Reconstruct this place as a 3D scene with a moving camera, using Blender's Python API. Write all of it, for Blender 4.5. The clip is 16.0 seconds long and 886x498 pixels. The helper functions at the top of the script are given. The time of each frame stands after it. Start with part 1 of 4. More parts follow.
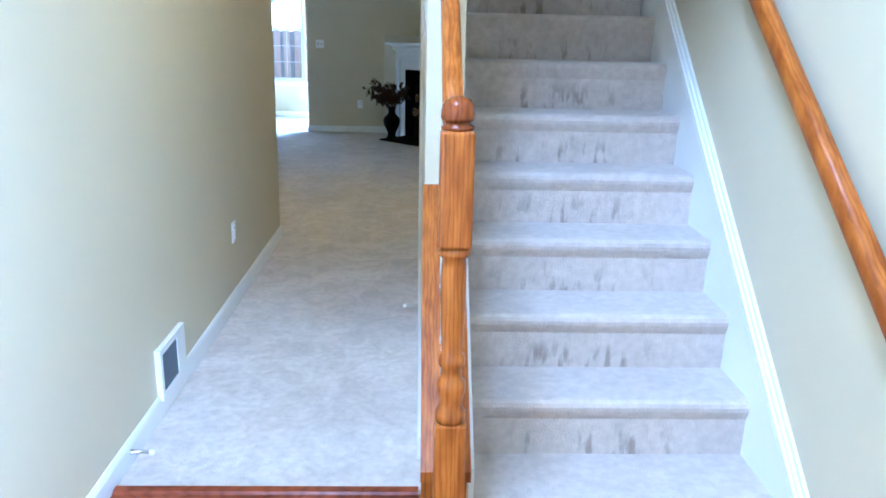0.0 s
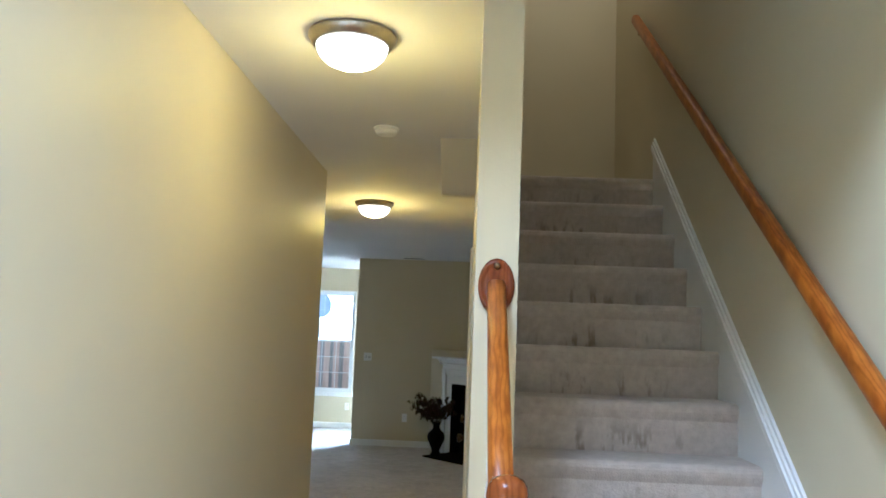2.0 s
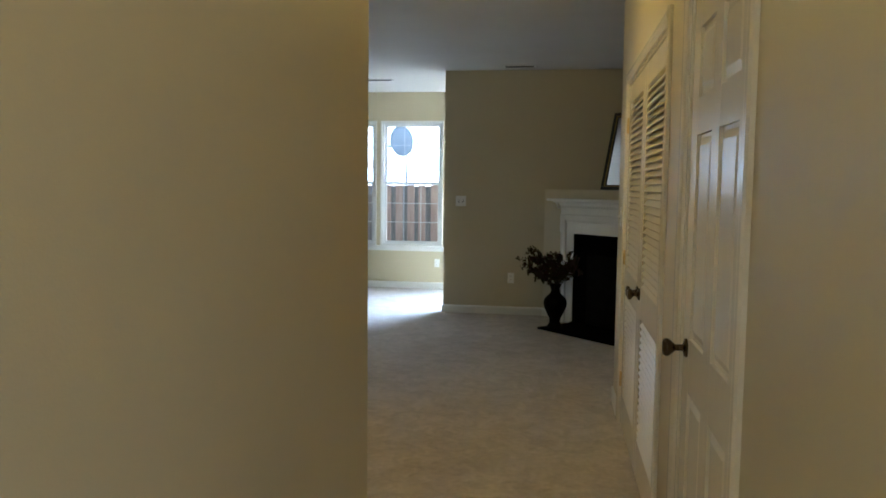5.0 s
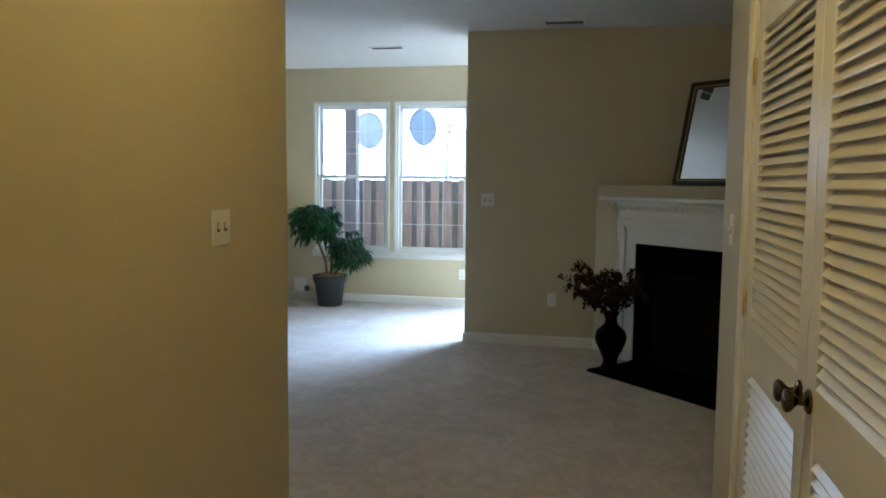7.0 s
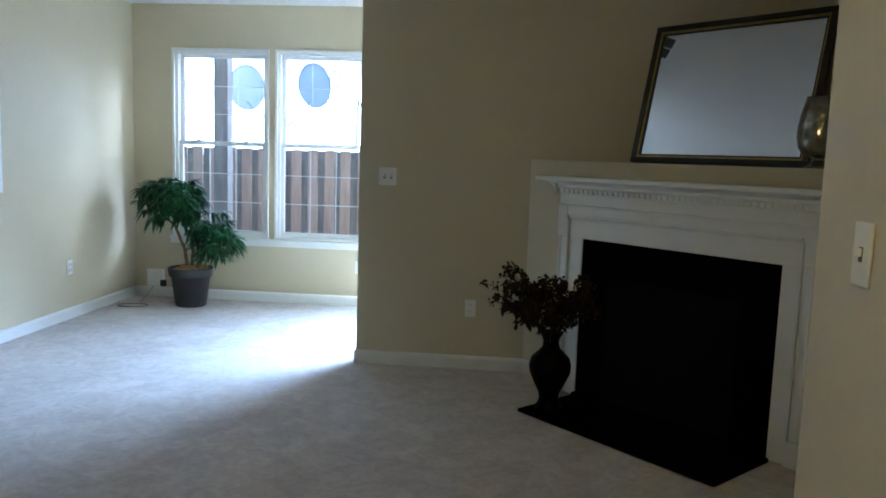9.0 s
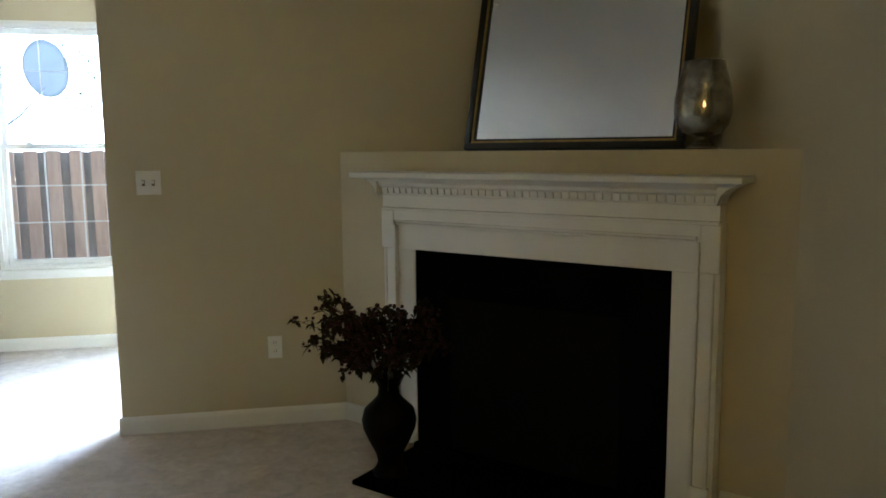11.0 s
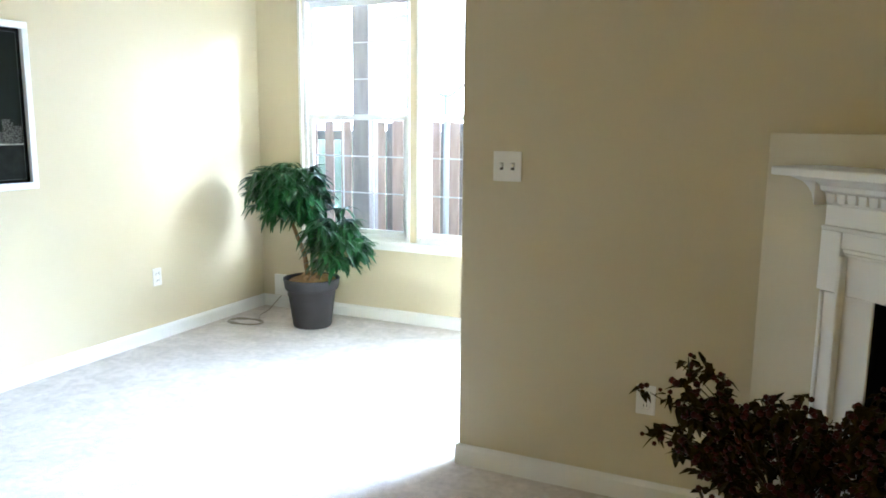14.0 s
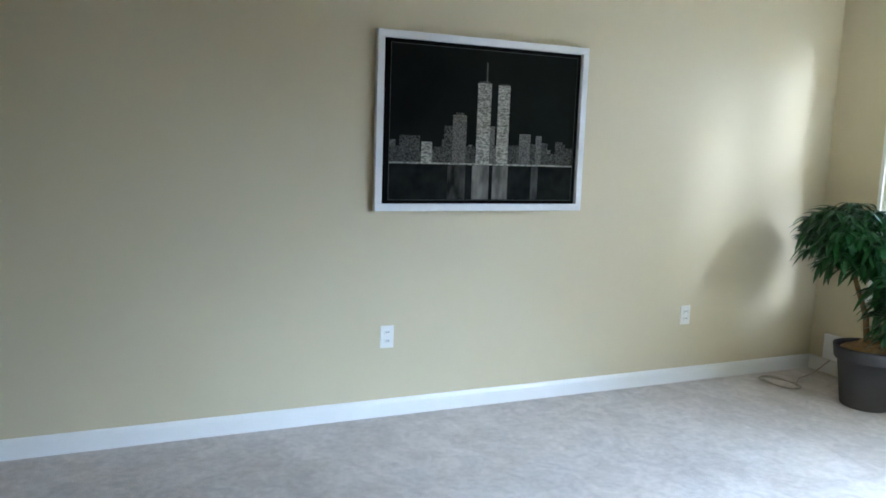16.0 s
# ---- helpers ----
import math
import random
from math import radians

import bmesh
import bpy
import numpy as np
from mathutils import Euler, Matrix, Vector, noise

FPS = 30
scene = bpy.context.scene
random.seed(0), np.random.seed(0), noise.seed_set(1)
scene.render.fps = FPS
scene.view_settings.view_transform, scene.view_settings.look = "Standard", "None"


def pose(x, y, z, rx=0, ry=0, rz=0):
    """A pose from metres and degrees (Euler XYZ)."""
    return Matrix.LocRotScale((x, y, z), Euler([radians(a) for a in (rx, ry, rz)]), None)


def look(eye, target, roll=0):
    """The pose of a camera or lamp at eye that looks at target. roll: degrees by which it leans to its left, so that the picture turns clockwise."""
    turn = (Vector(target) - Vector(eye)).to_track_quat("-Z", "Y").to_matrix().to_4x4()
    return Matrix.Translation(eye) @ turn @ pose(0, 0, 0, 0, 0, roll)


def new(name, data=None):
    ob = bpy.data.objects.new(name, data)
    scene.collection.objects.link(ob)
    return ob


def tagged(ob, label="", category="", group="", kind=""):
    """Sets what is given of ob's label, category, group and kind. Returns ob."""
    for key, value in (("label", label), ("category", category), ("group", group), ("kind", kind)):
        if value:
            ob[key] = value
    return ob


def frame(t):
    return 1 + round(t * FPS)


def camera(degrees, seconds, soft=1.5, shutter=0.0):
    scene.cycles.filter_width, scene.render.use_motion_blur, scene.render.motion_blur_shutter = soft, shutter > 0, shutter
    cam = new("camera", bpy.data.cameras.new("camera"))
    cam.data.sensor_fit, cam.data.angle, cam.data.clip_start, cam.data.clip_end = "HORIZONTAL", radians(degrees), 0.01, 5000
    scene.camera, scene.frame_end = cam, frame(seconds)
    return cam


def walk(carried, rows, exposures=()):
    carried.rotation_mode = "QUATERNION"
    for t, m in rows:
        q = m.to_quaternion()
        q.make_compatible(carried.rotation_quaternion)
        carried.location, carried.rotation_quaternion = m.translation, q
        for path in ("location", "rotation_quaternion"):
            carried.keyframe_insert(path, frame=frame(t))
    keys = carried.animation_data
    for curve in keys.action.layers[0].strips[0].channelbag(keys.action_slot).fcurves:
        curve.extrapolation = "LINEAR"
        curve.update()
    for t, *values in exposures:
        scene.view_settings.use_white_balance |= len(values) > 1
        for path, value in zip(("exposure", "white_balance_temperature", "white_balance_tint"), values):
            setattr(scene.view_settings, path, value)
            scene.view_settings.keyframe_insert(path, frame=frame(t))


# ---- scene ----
PATH = [
    (0, (1.639, -0.448, 1.496), (1.706, 1.473, 0.943), 1.3),
    (0.5, (1.642, -0.398, 1.539), (1.664, 1.57, 1.183), 0.8),
    (0.8, (1.647, -0.4, 1.564), (1.664, 1.588, 1.341), 0.4),
    (1, (1.657, -0.38, 1.571), (1.693, 1.614, 1.415), 1.3),
    (1.5, (1.656, -0.383, 1.59), (1.633, 1.614, 1.692), 1.8),
    (2, (1.647, -0.151, 1.593), (1.572, 1.835, 1.822), 2.2),
    (2.3, (1.63, 0.006, 1.573), (1.515, 1.997, 1.724), 1.4),
    (2.5, (1.614, 0.15, 1.561), (1.442, 2.141, 1.642), 0.9),
    (3, (1.562, 0.555, 1.522), (1.326, 2.539, 1.437), 3.9),
    (3.5, (1.449, 1.023, 1.482), (1.145, 2.992, 1.305), 1.8),
    (3.7, (1.388, 1.174, 1.472), (1.153, 3.153, 1.299), 1.5),
    (5.8, (1.226, 3.325, 1.436), (0.879, 5.288, 1.268), 1.0),
    (6, (1.215, 3.487, 1.445), (0.866, 5.446, 1.241), 1.5),
    (6.2, (1.207, 3.69, 1.437), (0.842, 5.645, 1.287), 1.7),
    (6.5, (1.195, 3.993, 1.425), (0.802, 5.944, 1.223), 1.3),
    (7, (1.173, 4.434, 1.428), (0.765, 6.384, 1.248), 0.6),
    (7.5, (1.129, 4.819, 1.409), (0.754, 6.759, 1.102), 3.1),
    (8, (1.074, 5.259, 1.416), (0.868, 7.228, 1.131), 2.7),
    (8.5, (1.062, 5.689, 1.384), (0.86, 7.668, 1.178), 1.2),
    (9, (1.009, 6.039, 1.404), (0.833, 8.017, 1.163), 1.9),
    (9.5, (0.941, 6.382, 1.387), (0.901, 8.376, 1.241), 1.7),
    (10, (0.909, 6.694, 1.372), (1.035, 8.678, 1.154), 0.4),
    (10.2, (0.889, 6.788, 1.387), (1.085, 8.766, 1.16), 0.6),
    (12.3, (0.937, 7.484, 1.445), (1.406, 9.403, 1.133), -2.1),
    (12.5, (0.938, 7.561, 1.463), (1.271, 9.515, 1.196), -0.1),
    (13, (1.109, 7.813, 1.412), (0.997, 9.785, 1.096), 1.0),
    (13.5, (1.162, 8.039, 1.404), (0.713, 9.96, 1.076), 3.1),
    (14, (1.227, 8.211, 1.434), (0.388, 9.996, 1.103), 0.5),
    (14.5, (1.252, 8.314, 1.444), (0.033, 9.875, 1.164), 3.1),
    (15, (1.224, 8.449, 1.431), (-0.244, 9.778, 1.151), 2.4),
    (15.5, (1.128, 8.564, 1.412), (-0.556, 9.6, 1.114), 3.9),
    (16, (1.024, 8.64, 1.395), (-0.79, 9.437, 1.121), 2.0),
]
EXPOSURE = [(0, 1.15, 3850, 10), (0.8, 0.9, 3950, 10), (1.5, 0.65, 4400, 10), (3.5, 0.26, 4650, 10), (6, 0.06, 5000, 10), (7.5, 0.25, 4600, 10), (9, 0.35, 4500, 10), (9.5, 0.22, 4700, 10), (10.2, 0.2, 4950, 10), (12.4, 1.6, 5350, 10), (13, 1.72, 5250, 10), (13.5, 1.75, 5150, 10), (14, 1.5, 5050, 10), (15, 0.88, 5100, 10), (16, 0.42, 5050, 10)]
cam = camera(60.4, 16.0, soft=1.7)
walk(cam, [(t, look(eye, target, roll)) for t, eye, target, roll in PATH], EXPOSURE)

# ---- world and lights ----
world = bpy.data.worlds.new("sky")
scene.world = world
world.use_nodes = True
wn = world.node_tree
sky = wn.nodes.new("ShaderNodeTexSky")
sky.sky_type, sky.sun_disc = "NISHITA", False
sky.sun_elevation, sky.sun_rotation = radians(16), radians(61)
wn.nodes["Background"].inputs[1].default_value = 0.15
wn.links.new(sky.outputs[0], wn.nodes["Background"].inputs[0])


def lamp(name, kind, m, power, colour, **more):
    data = bpy.data.lights.new(name, kind)
    data.energy, data.color = power, colour
    if kind == "AREA":
        data.shape, data.size, data.size_y = "RECTANGLE", more["w"], more["h"]
    if kind == "SUN":
        data.angle = radians(more["angle"])
    if kind == "POINT":
        data.shadow_soft_size = more["r"]
    ob = new(name, data)
    ob.matrix_basis = m
    return ob


lamp("sun", "SUN", look((1.0, 0.55, 0.33), (0, 0, 0)), 2.2, (1, 0.99, 0.98), angle=16)
# daylight through the patio door beside the windows and through the high foyer window
patio = lamp("patio_daylight", "AREA", look((1.45, 12.94, 1.05), (0.7, 11.5, -0.5)), 225, (0.80, 0.91, 1.0), w=1.78, h=2.0)
patio.data.spread = radians(100)
lamp("foyer_daylight", "AREA", look((0.655, -0.45, 4.6), (2.3, 1.25, 0.7)), 158, (0.92, 0.96, 1.0), w=1.3, h=1.0)
# the glazed sidelight of the entrance
sidelight = lamp("sidelight_daylight", "AREA", look((2.28, -2.58, 1.15), (0.63, -1.25, 1.2)), 105, (0.88, 0.94, 1.0), w=0.56, h=1.9)
sidelight.data.spread = radians(84)
# warm fill added above the landing; no window or fitting is modelled there
lamp("landing_fill", "AREA", look((2.3, 4.1, 5.2), (1.95, 5.56, 3.3)), 7, (1, 0.78, 0.45), w=0.7, h=0.7)
lamp("hall_bulb", "POINT", pose(1.175, 2.58, 2.53), 8, (1, 0.66, 0.11), r=0.06)
lamp("far_hall_bulb", "POINT", pose(0.81, 6.20, 2.53), 15, (1, 0.62, 0.10), r=0.06)


# ---- helpers for building ----
def mat(name, colour, rough=0.6, metal=0.0, colour2=None, scale=8.0, bump=0.0, bump_scale=60.0, stretch=(1, 1, 1), detail=6):
    """A painted, carpeted or grained surface: two scales of colour variation and a fine relief."""
    m = bpy.data.materials.new(name)
    m.use_nodes = True
    nt = m.node_tree
    n, l = nt.nodes, nt.links
    b = n["Principled BSDF"]
    b.inputs["Roughness"].default_value = rough
    b.inputs["Metallic"].default_value = metal
    b.inputs["Base Color"].default_value = (*colour, 1)
    tc = n.new("ShaderNodeTexCoord")
    mp = n.new("ShaderNodeMapping")
    mp.inputs["Scale"].default_value = stretch
    l.new(tc.outputs["Object"], mp.inputs[0])
    if colour2:
        t1 = n.new("ShaderNodeTexNoise")
        t1.inputs["Scale"].default_value = scale
        t1.inputs["Detail"].default_value = detail
        l.new(mp.outputs[0], t1.inputs["Vector"])
        ramp = n.new("ShaderNodeValToRGB")
        ramp.color_ramp.elements[0].position, ramp.color_ramp.elements[1].position = 0.35, 0.65
        ramp.color_ramp.elements[0].color = (*colour, 1)
        ramp.color_ramp.elements[1].color = (*colour2, 1)
        l.new(t1.outputs["Fac"], ramp.inputs[0])
        l.new(ramp.outputs[0], b.inputs["Base Color"])
    if bump:
        t2 = n.new("ShaderNodeTexNoise")
        t2.inputs["Scale"].default_value = bump_scale
        t2.inputs["Detail"].default_value = 4
        l.new(mp.outputs[0], t2.inputs["Vector"])
        bp = n.new("ShaderNodeBump")
        bp.inputs["Strength"].default_value = bump
        bp.inputs["Distance"].default_value = 0.01
        l.new(t2.outputs["Fac"], bp.inputs["Height"])
        l.new(bp.outputs[0], b.inputs["Normal"])
    return m


def glowing(name, colour, strength):
    m = bpy.data.materials.new(name)
    m.use_nodes = True
    b = m.node_tree.nodes["Principled BSDF"]
    b.inputs["Base Color"].default_value = (*colour, 1)
    b.inputs["Emission Color"].default_value = (*colour, 1)
    b.inputs["Emission Strength"].default_value = strength
    return m


WALL = mat("wall_paint", (0.588, 0.518, 0.346), 0.5, colour2=(0.568, 0.498, 0.327), scale=1.3, bump=0.05, bump_scale=160)
CEIL = mat("ceiling_paint", (0.75, 0.735, 0.70), 0.8, colour2=(0.72, 0.705, 0.67), scale=2, bump=0.12, bump_scale=110)
SOFFIT = mat("soffit_paint", (0.68, 0.63, 0.50), 0.6, colour2=(0.66, 0.61, 0.48), scale=2, bump=0.05, bump_scale=160)
WHITE = mat("white_trim_paint", (0.80, 0.79, 0.76), 0.32, colour2=(0.77, 0.76, 0.72), scale=5, bump=0.03, bump_scale=40)
DOORWHITE = mat("cream_door_paint", (0.80, 0.755, 0.64), 0.25, colour2=(0.77, 0.72, 0.60), scale=4, bump=0.03, bump_scale=50)


def carpet(name, a, b, stain, brushed):
    """Cut pile: tufts, brushed patches where it was walked on, and grey soiling."""
    m = mat(name, a, 0.97, colour2=b, scale=4.5, bump=0.4, bump_scale=150, detail=8)
    n, l = m.node_tree.nodes, m.node_tree.links
    bs = n["Principled BSDF"]
    bs.inputs["Specular IOR Level"].default_value = 0.1
    bs.inputs["Sheen Weight"].default_value = 0.25
    tc = n.new("ShaderNodeTexCoord")
    big = n.new("ShaderNodeTexNoise")
    big.inputs["Scale"].default_value = 0.9
    big.inputs["Detail"].default_value = 5
    big.inputs["Distortion"].default_value = 0.8
    l.new(tc.outputs["Object"], big.inputs["Vector"])
    fine = n.new("ShaderNodeTexNoise")
    fine.inputs["Scale"].default_value = 34
    fine.inputs["Detail"].default_value = 3
    l.new(tc.outputs["Object"], fine.inputs["Vector"])
    r = n.new("ShaderNodeValToRGB")
    r.color_ramp.elements[0].position, r.color_ramp.elements[1].position = 0.48, 0.72
    r.color_ramp.elements[0].color, r.color_ramp.elements[1].color = (1, 1, 1, 1), (*stain, 1)
    l.new(big.outputs["Fac"], r.inputs[0])
    r2 = n.new("ShaderNodeValToRGB")
    r2.color_ramp.elements[0].position, r2.color_ramp.elements[1].position = 0.3, 0.7
    r2.color_ramp.elements[0].color, r2.color_ramp.elements[1].color = (0.84, 0.83, 0.82, 1), (1.0, 1.0, 1.0, 1)
    l.new(fine.outputs["Fac"], r2.inputs[0])
    old = bs.inputs["Base Color"].links[0].from_socket
    # pile brushed this way and that by feet
    brush = n.new("ShaderNodeTexNoise")
    brush.inputs["Scale"].default_value = 6.5
    brush.inputs["Detail"].default_value = 4
    brush.inputs["Distortion"].default_value = 1.6
    l.new(tc.outputs["Object"], brush.inputs["Vector"])
    r3 = n.new("ShaderNodeValToRGB")
    r3.color_ramp.elements[0].position, r3.color_ramp.elements[1].position = 0.36, 0.62
    r3.color_ramp.elements[0].color, r3.color_ramp.elements[1].color = (*brushed, 1), (1.03, 1.03, 1.03, 1)
    l.new(brush.outputs["Fac"], r3.inputs[0])
    for ramp in (r, r2, r3):
        mix = n.new("ShaderNodeMix")
        mix.data_type, mix.blend_type = "RGBA", "MULTIPLY"
        mix.inputs[0].default_value = 1
        l.new(old, mix.inputs[6])
        l.new(ramp.outputs[0], mix.inputs[7])
        old = mix.outputs[2]
    l.new(old, bs.inputs["Base Color"])
    return m


CARPET = carpet("beige_carpet", (0.62, 0.555, 0.49), (0.69, 0.625, 0.565), (0.86, 0.84, 0.82), (0.86, 0.855, 0.85))
STAIRCARPET = carpet("stair_carpet", (0.55, 0.475, 0.405), (0.60, 0.52, 0.45), (0.96, 0.955, 0.95), (0.95, 0.948, 0.945))


def soil_marks(m):
    """Grey scuffs left by shoes on the middle of the risers."""
    n, l = m.node_tree.nodes, m.node_tree.links
    bs = n["Principled BSDF"]
    tc = n.new("ShaderNodeTexCoord")
    mp = n.new("ShaderNodeMapping")
    mp.inputs["Scale"].default_value = (17, 1.2, 5)
    l.new(tc.outputs["Object"], mp.inputs[0])
    t = n.new("ShaderNodeTexNoise")
    t.inputs["Scale"].default_value = 1.6
    t.inputs["Detail"].default_value = 3
    l.new(mp.outputs[0], t.inputs["Vector"])
    sx = n.new("ShaderNodeSeparateXYZ")
    l.new(tc.outputs["Object"], sx.inputs[0])
    mid = n.new("ShaderNodeMath")
    mid.operation = "SUBTRACT"
    mid.inputs[1].default_value = 2.22
    l.new(sx.outputs[0], mid.inputs[0])
    ab = n.new("ShaderNodeMath")
    ab.operation = "ABSOLUTE"
    l.new(mid.outputs[0], ab.inputs[0])
    fall = n.new("ShaderNodeMapRange")
    fall.inputs[1].default_value, fall.inputs[2].default_value = 0.16, 0.38
    fall.inputs[3].default_value, fall.inputs[4].default_value = 1.0, 0.0
    l.new(ab.outputs[0], fall.inputs[0])
    hi = n.new("ShaderNodeMapRange")
    hi.inputs[1].default_value, hi.inputs[2].default_value = 0.54, 0.66
    l.new(t.outputs["Fac"], hi.inputs[0])
    geo = n.new("ShaderNodeNewGeometry")
    sn = n.new("ShaderNodeSeparateXYZ")
    l.new(geo.outputs["True Normal"], sn.inputs[0])
    rise = n.new("ShaderNodeMapRange")
    rise.inputs[1].default_value, rise.inputs[2].default_value = -0.7, -0.95
    l.new(sn.outputs[1], rise.inputs[0])
    # lower half of each riser
    up = n.new("ShaderNodeMath")
    up.operation = "DIVIDE"
    up.inputs[1].default_value = 0.1967
    l.new(sx.outputs[2], up.inputs[0])
    part_up = n.new("ShaderNodeMath")
    part_up.operation = "FRACT"
    l.new(up.outputs[0], part_up.inputs[0])
    low = n.new("ShaderNodeMapRange")
    low.inputs[1].default_value, low.inputs[2].default_value = 0.60, 0.25
    l.new(part_up.outputs[0], low.inputs[0])
    k = hi.outputs[0]
    for other in (fall.outputs[0], rise.outputs[0], low.outputs[0]):
        mm = n.new("ShaderNodeMath")
        mm.operation = "MULTIPLY"
        l.new(k, mm.inputs[0])
        l.new(other, mm.inputs[1])
        k = mm.outputs[0]
    mix = n.new("ShaderNodeMix")
    mix.data_type, mix.blend_type = "RGBA", "MULTIPLY"
    l.new(k, mix.inputs[0])
    l.new(bs.inputs["Base Color"].links[0].from_socket, mix.inputs[6])
    mix.inputs[7].default_value = (0.60, 0.565, 0.53, 1)
    l.new(mix.outputs[2], bs.inputs["Base Color"])


soil_marks(STAIRCARPET)


def wood(name, dark, light, rough, stretch):
    """Varnished oak: long cathedral figure, fine pores along the grain."""
    m = mat(name, dark, rough, colour2=light, scale=5, stretch=stretch, detail=9)
    n, l = m.node_tree.nodes, m.node_tree.links
    bs = n["Principled BSDF"]
    bs.inputs["Coat Weight"].default_value = 0.05
    bs.inputs["Specular IOR Level"].default_value = 0.2
    bs.inputs["Coat Roughness"].default_value = 0.15
    tc = n.new("ShaderNodeTexCoord")
    mp = n.new("ShaderNodeMapping")
    mp.inputs["Scale"].default_value = [a * 1.0 for a in stretch]
    l.new(tc.outputs["Object"], mp.inputs[0])
    w = n.new("ShaderNodeTexWave")
    w.wave_type, w.bands_direction = "BANDS", "X"
    w.inputs["Scale"].default_value = 2.6
    w.inputs["Distortion"].default_value = 9
    w.inputs["Detail"].default_value = 3
    l.new(mp.outputs[0], w.inputs["Vector"])
    r = n.new("ShaderNodeValToRGB")
    r.color_ramp.elements[0].position, r.color_ramp.elements[1].position = 0.05, 0.55
    r.color_ramp.elements[0].color, r.color_ramp.elements[1].color = (0.42, 0.34, 0.26, 1), (1, 1, 1, 1)
    l.new(w.outputs["Fac"], r.inputs[0])
    mix = n.new("ShaderNodeMix")
    mix.data_type, mix.blend_type = "RGBA", "MULTIPLY"
    mix.inputs[0].default_value = 0.42
    l.new(bs.inputs["Base Color"].links[0].from_socket, mix.inputs[6])
    l.new(r.outputs[0], mix.inputs[7])
    l.new(mix.outputs[2], bs.inputs["Base Color"])
    return m


OAK = wood("varnished_oak", (0.25, 0.070, 0.006), (0.42, 0.140, 0.012), 0.36, (11, 3, 1.5))
OAKDARK = wood("dark_varnished_oak", (0.13, 0.028, 0.006), (0.20, 0.05, 0.010), 0.25, (8, 8, 2))
OAKCAP = wood("end_grain_oak", (0.16, 0.040, 0.007), (0.24, 0.066, 0.011), 0.25, (9, 9, 3))
OAKRED = wood("red_oak_strip", (0.16, 0.035, 0.010), (0.24, 0.06, 0.018), 0.35, (2, 9, 9))
OAKFLOOR = wood("oak_floor", (0.22, 0.08, 0.02), (0.32, 0.13, 0.035), 0.3, (8, 1.5, 4))
BLACK = mat("black_slate", (0.0012, 0.0012, 0.0012), 0.6, colour2=(0.002, 0.002, 0.002), scale=6, bump=0.1, bump_scale=30)
BLACK.node_tree.nodes["Principled BSDF"].inputs["Specular IOR Level"].default_value = 0.01
SOOT = mat("sooty_firebox", (0.002, 0.002, 0.002), 0.9, colour2=(0.004, 0.004, 0.004), scale=8)
SOOT.node_tree.nodes["Principled BSDF"].inputs["Specular IOR Level"].default_value = 0.1
BRASS = mat("antique_brass", (0.30, 0.20, 0.09), 0.35, 1.0, colour2=(0.22, 0.14, 0.06), scale=30)
DARKBRASS = mat("dark_bronze", (0.10, 0.075, 0.05), 0.22, 1.0, colour2=(0.07, 0.05, 0.035), scale=40)
HINGE = mat("painted_brass_hinge", (0.62, 0.45, 0.18), 0.35, 0.6, colour2=(0.52, 0.36, 0.13), scale=40)
NICKEL = mat("brushed_nickel", (0.45, 0.41, 0.34), 0.3, 1.0, colour2=(0.38, 0.35, 0.29), scale=30)
PLATE = mat("white_plastic", (0.82, 0.81, 0.77), 0.3, colour2=(0.79, 0.78, 0.74), scale=20)
SLOT = mat("dark_slot", (0.02, 0.02, 0.02), 0.7)
VINYL = mat("white_vinyl_frame", (0.84, 0.84, 0.83), 0.3, colour2=(0.80, 0.80, 0.79), scale=6)
VENTGREY = mat("vent_grey", (0.10, 0.10, 0.10), 0.6)
POTGREY = mat("grey_plastic_pot", (0.048, 0.044, 0.044), 0.5, colour2=(0.062, 0.057, 0.056), scale=6, bump=0.05, bump_scale=90)
MOSS = mat("dried_moss", (0.36, 0.20, 0.08), 0.95, colour2=(0.50, 0.32, 0.15), scale=40, bump=0.8, bump_scale=120)
STEM = mat("plant_stem", (0.16, 0.09, 0.04), 0.8, colour2=(0.24, 0.15, 0.07), scale=30, bump=0.3, bump_scale=60)
LEAF = mat("plant_leaf", (0.007, 0.038, 0.009), 0.28, colour2=(0.028, 0.115, 0.024), scale=9)
TWIG = mat("dark_twig", (0.020, 0.012, 0.006), 0.8, colour2=(0.035, 0.022, 0.010), scale=30)
DARKLEAF = mat("dried_leaf", (0.012, 0.010, 0.002), 0.7, colour2=(0.040, 0.030, 0.005), scale=25)
BERRY = mat("dark_red_berry", (0.060, 0.008, 0.006), 0.45, colour2=(0.030, 0.008, 0.006), scale=30)
VASEBLACK = mat("black_glazed_vase", (0.002, 0.002, 0.002), 0.45, colour2=(0.005, 0.004, 0.004), scale=14)
FENCE = mat("cedar_fence", (0.58, 0.41, 0.33), 0.85, colour2=(0.70, 0.53, 0.44), scale=6, stretch=(3, 3, 0.5), bump=0.3, bump_scale=40)
FENCEGREY = mat("weathered_and_shaded_fence", (0.31, 0.29, 0.28), 0.9, colour2=(0.40, 0.38, 0.36), scale=6, stretch=(3, 3, 0.5), bump=0.3, bump_scale=40)
DISH = mat("grey_dish", (0.66, 0.70, 0.74), 0.5, colour2=(0.72, 0.76, 0.80), scale=4)
DISHGREY = mat("blue_grey_dish", (0.50, 0.56, 0.63), 0.5, colour2=(0.56, 0.62, 0.69), scale=4)
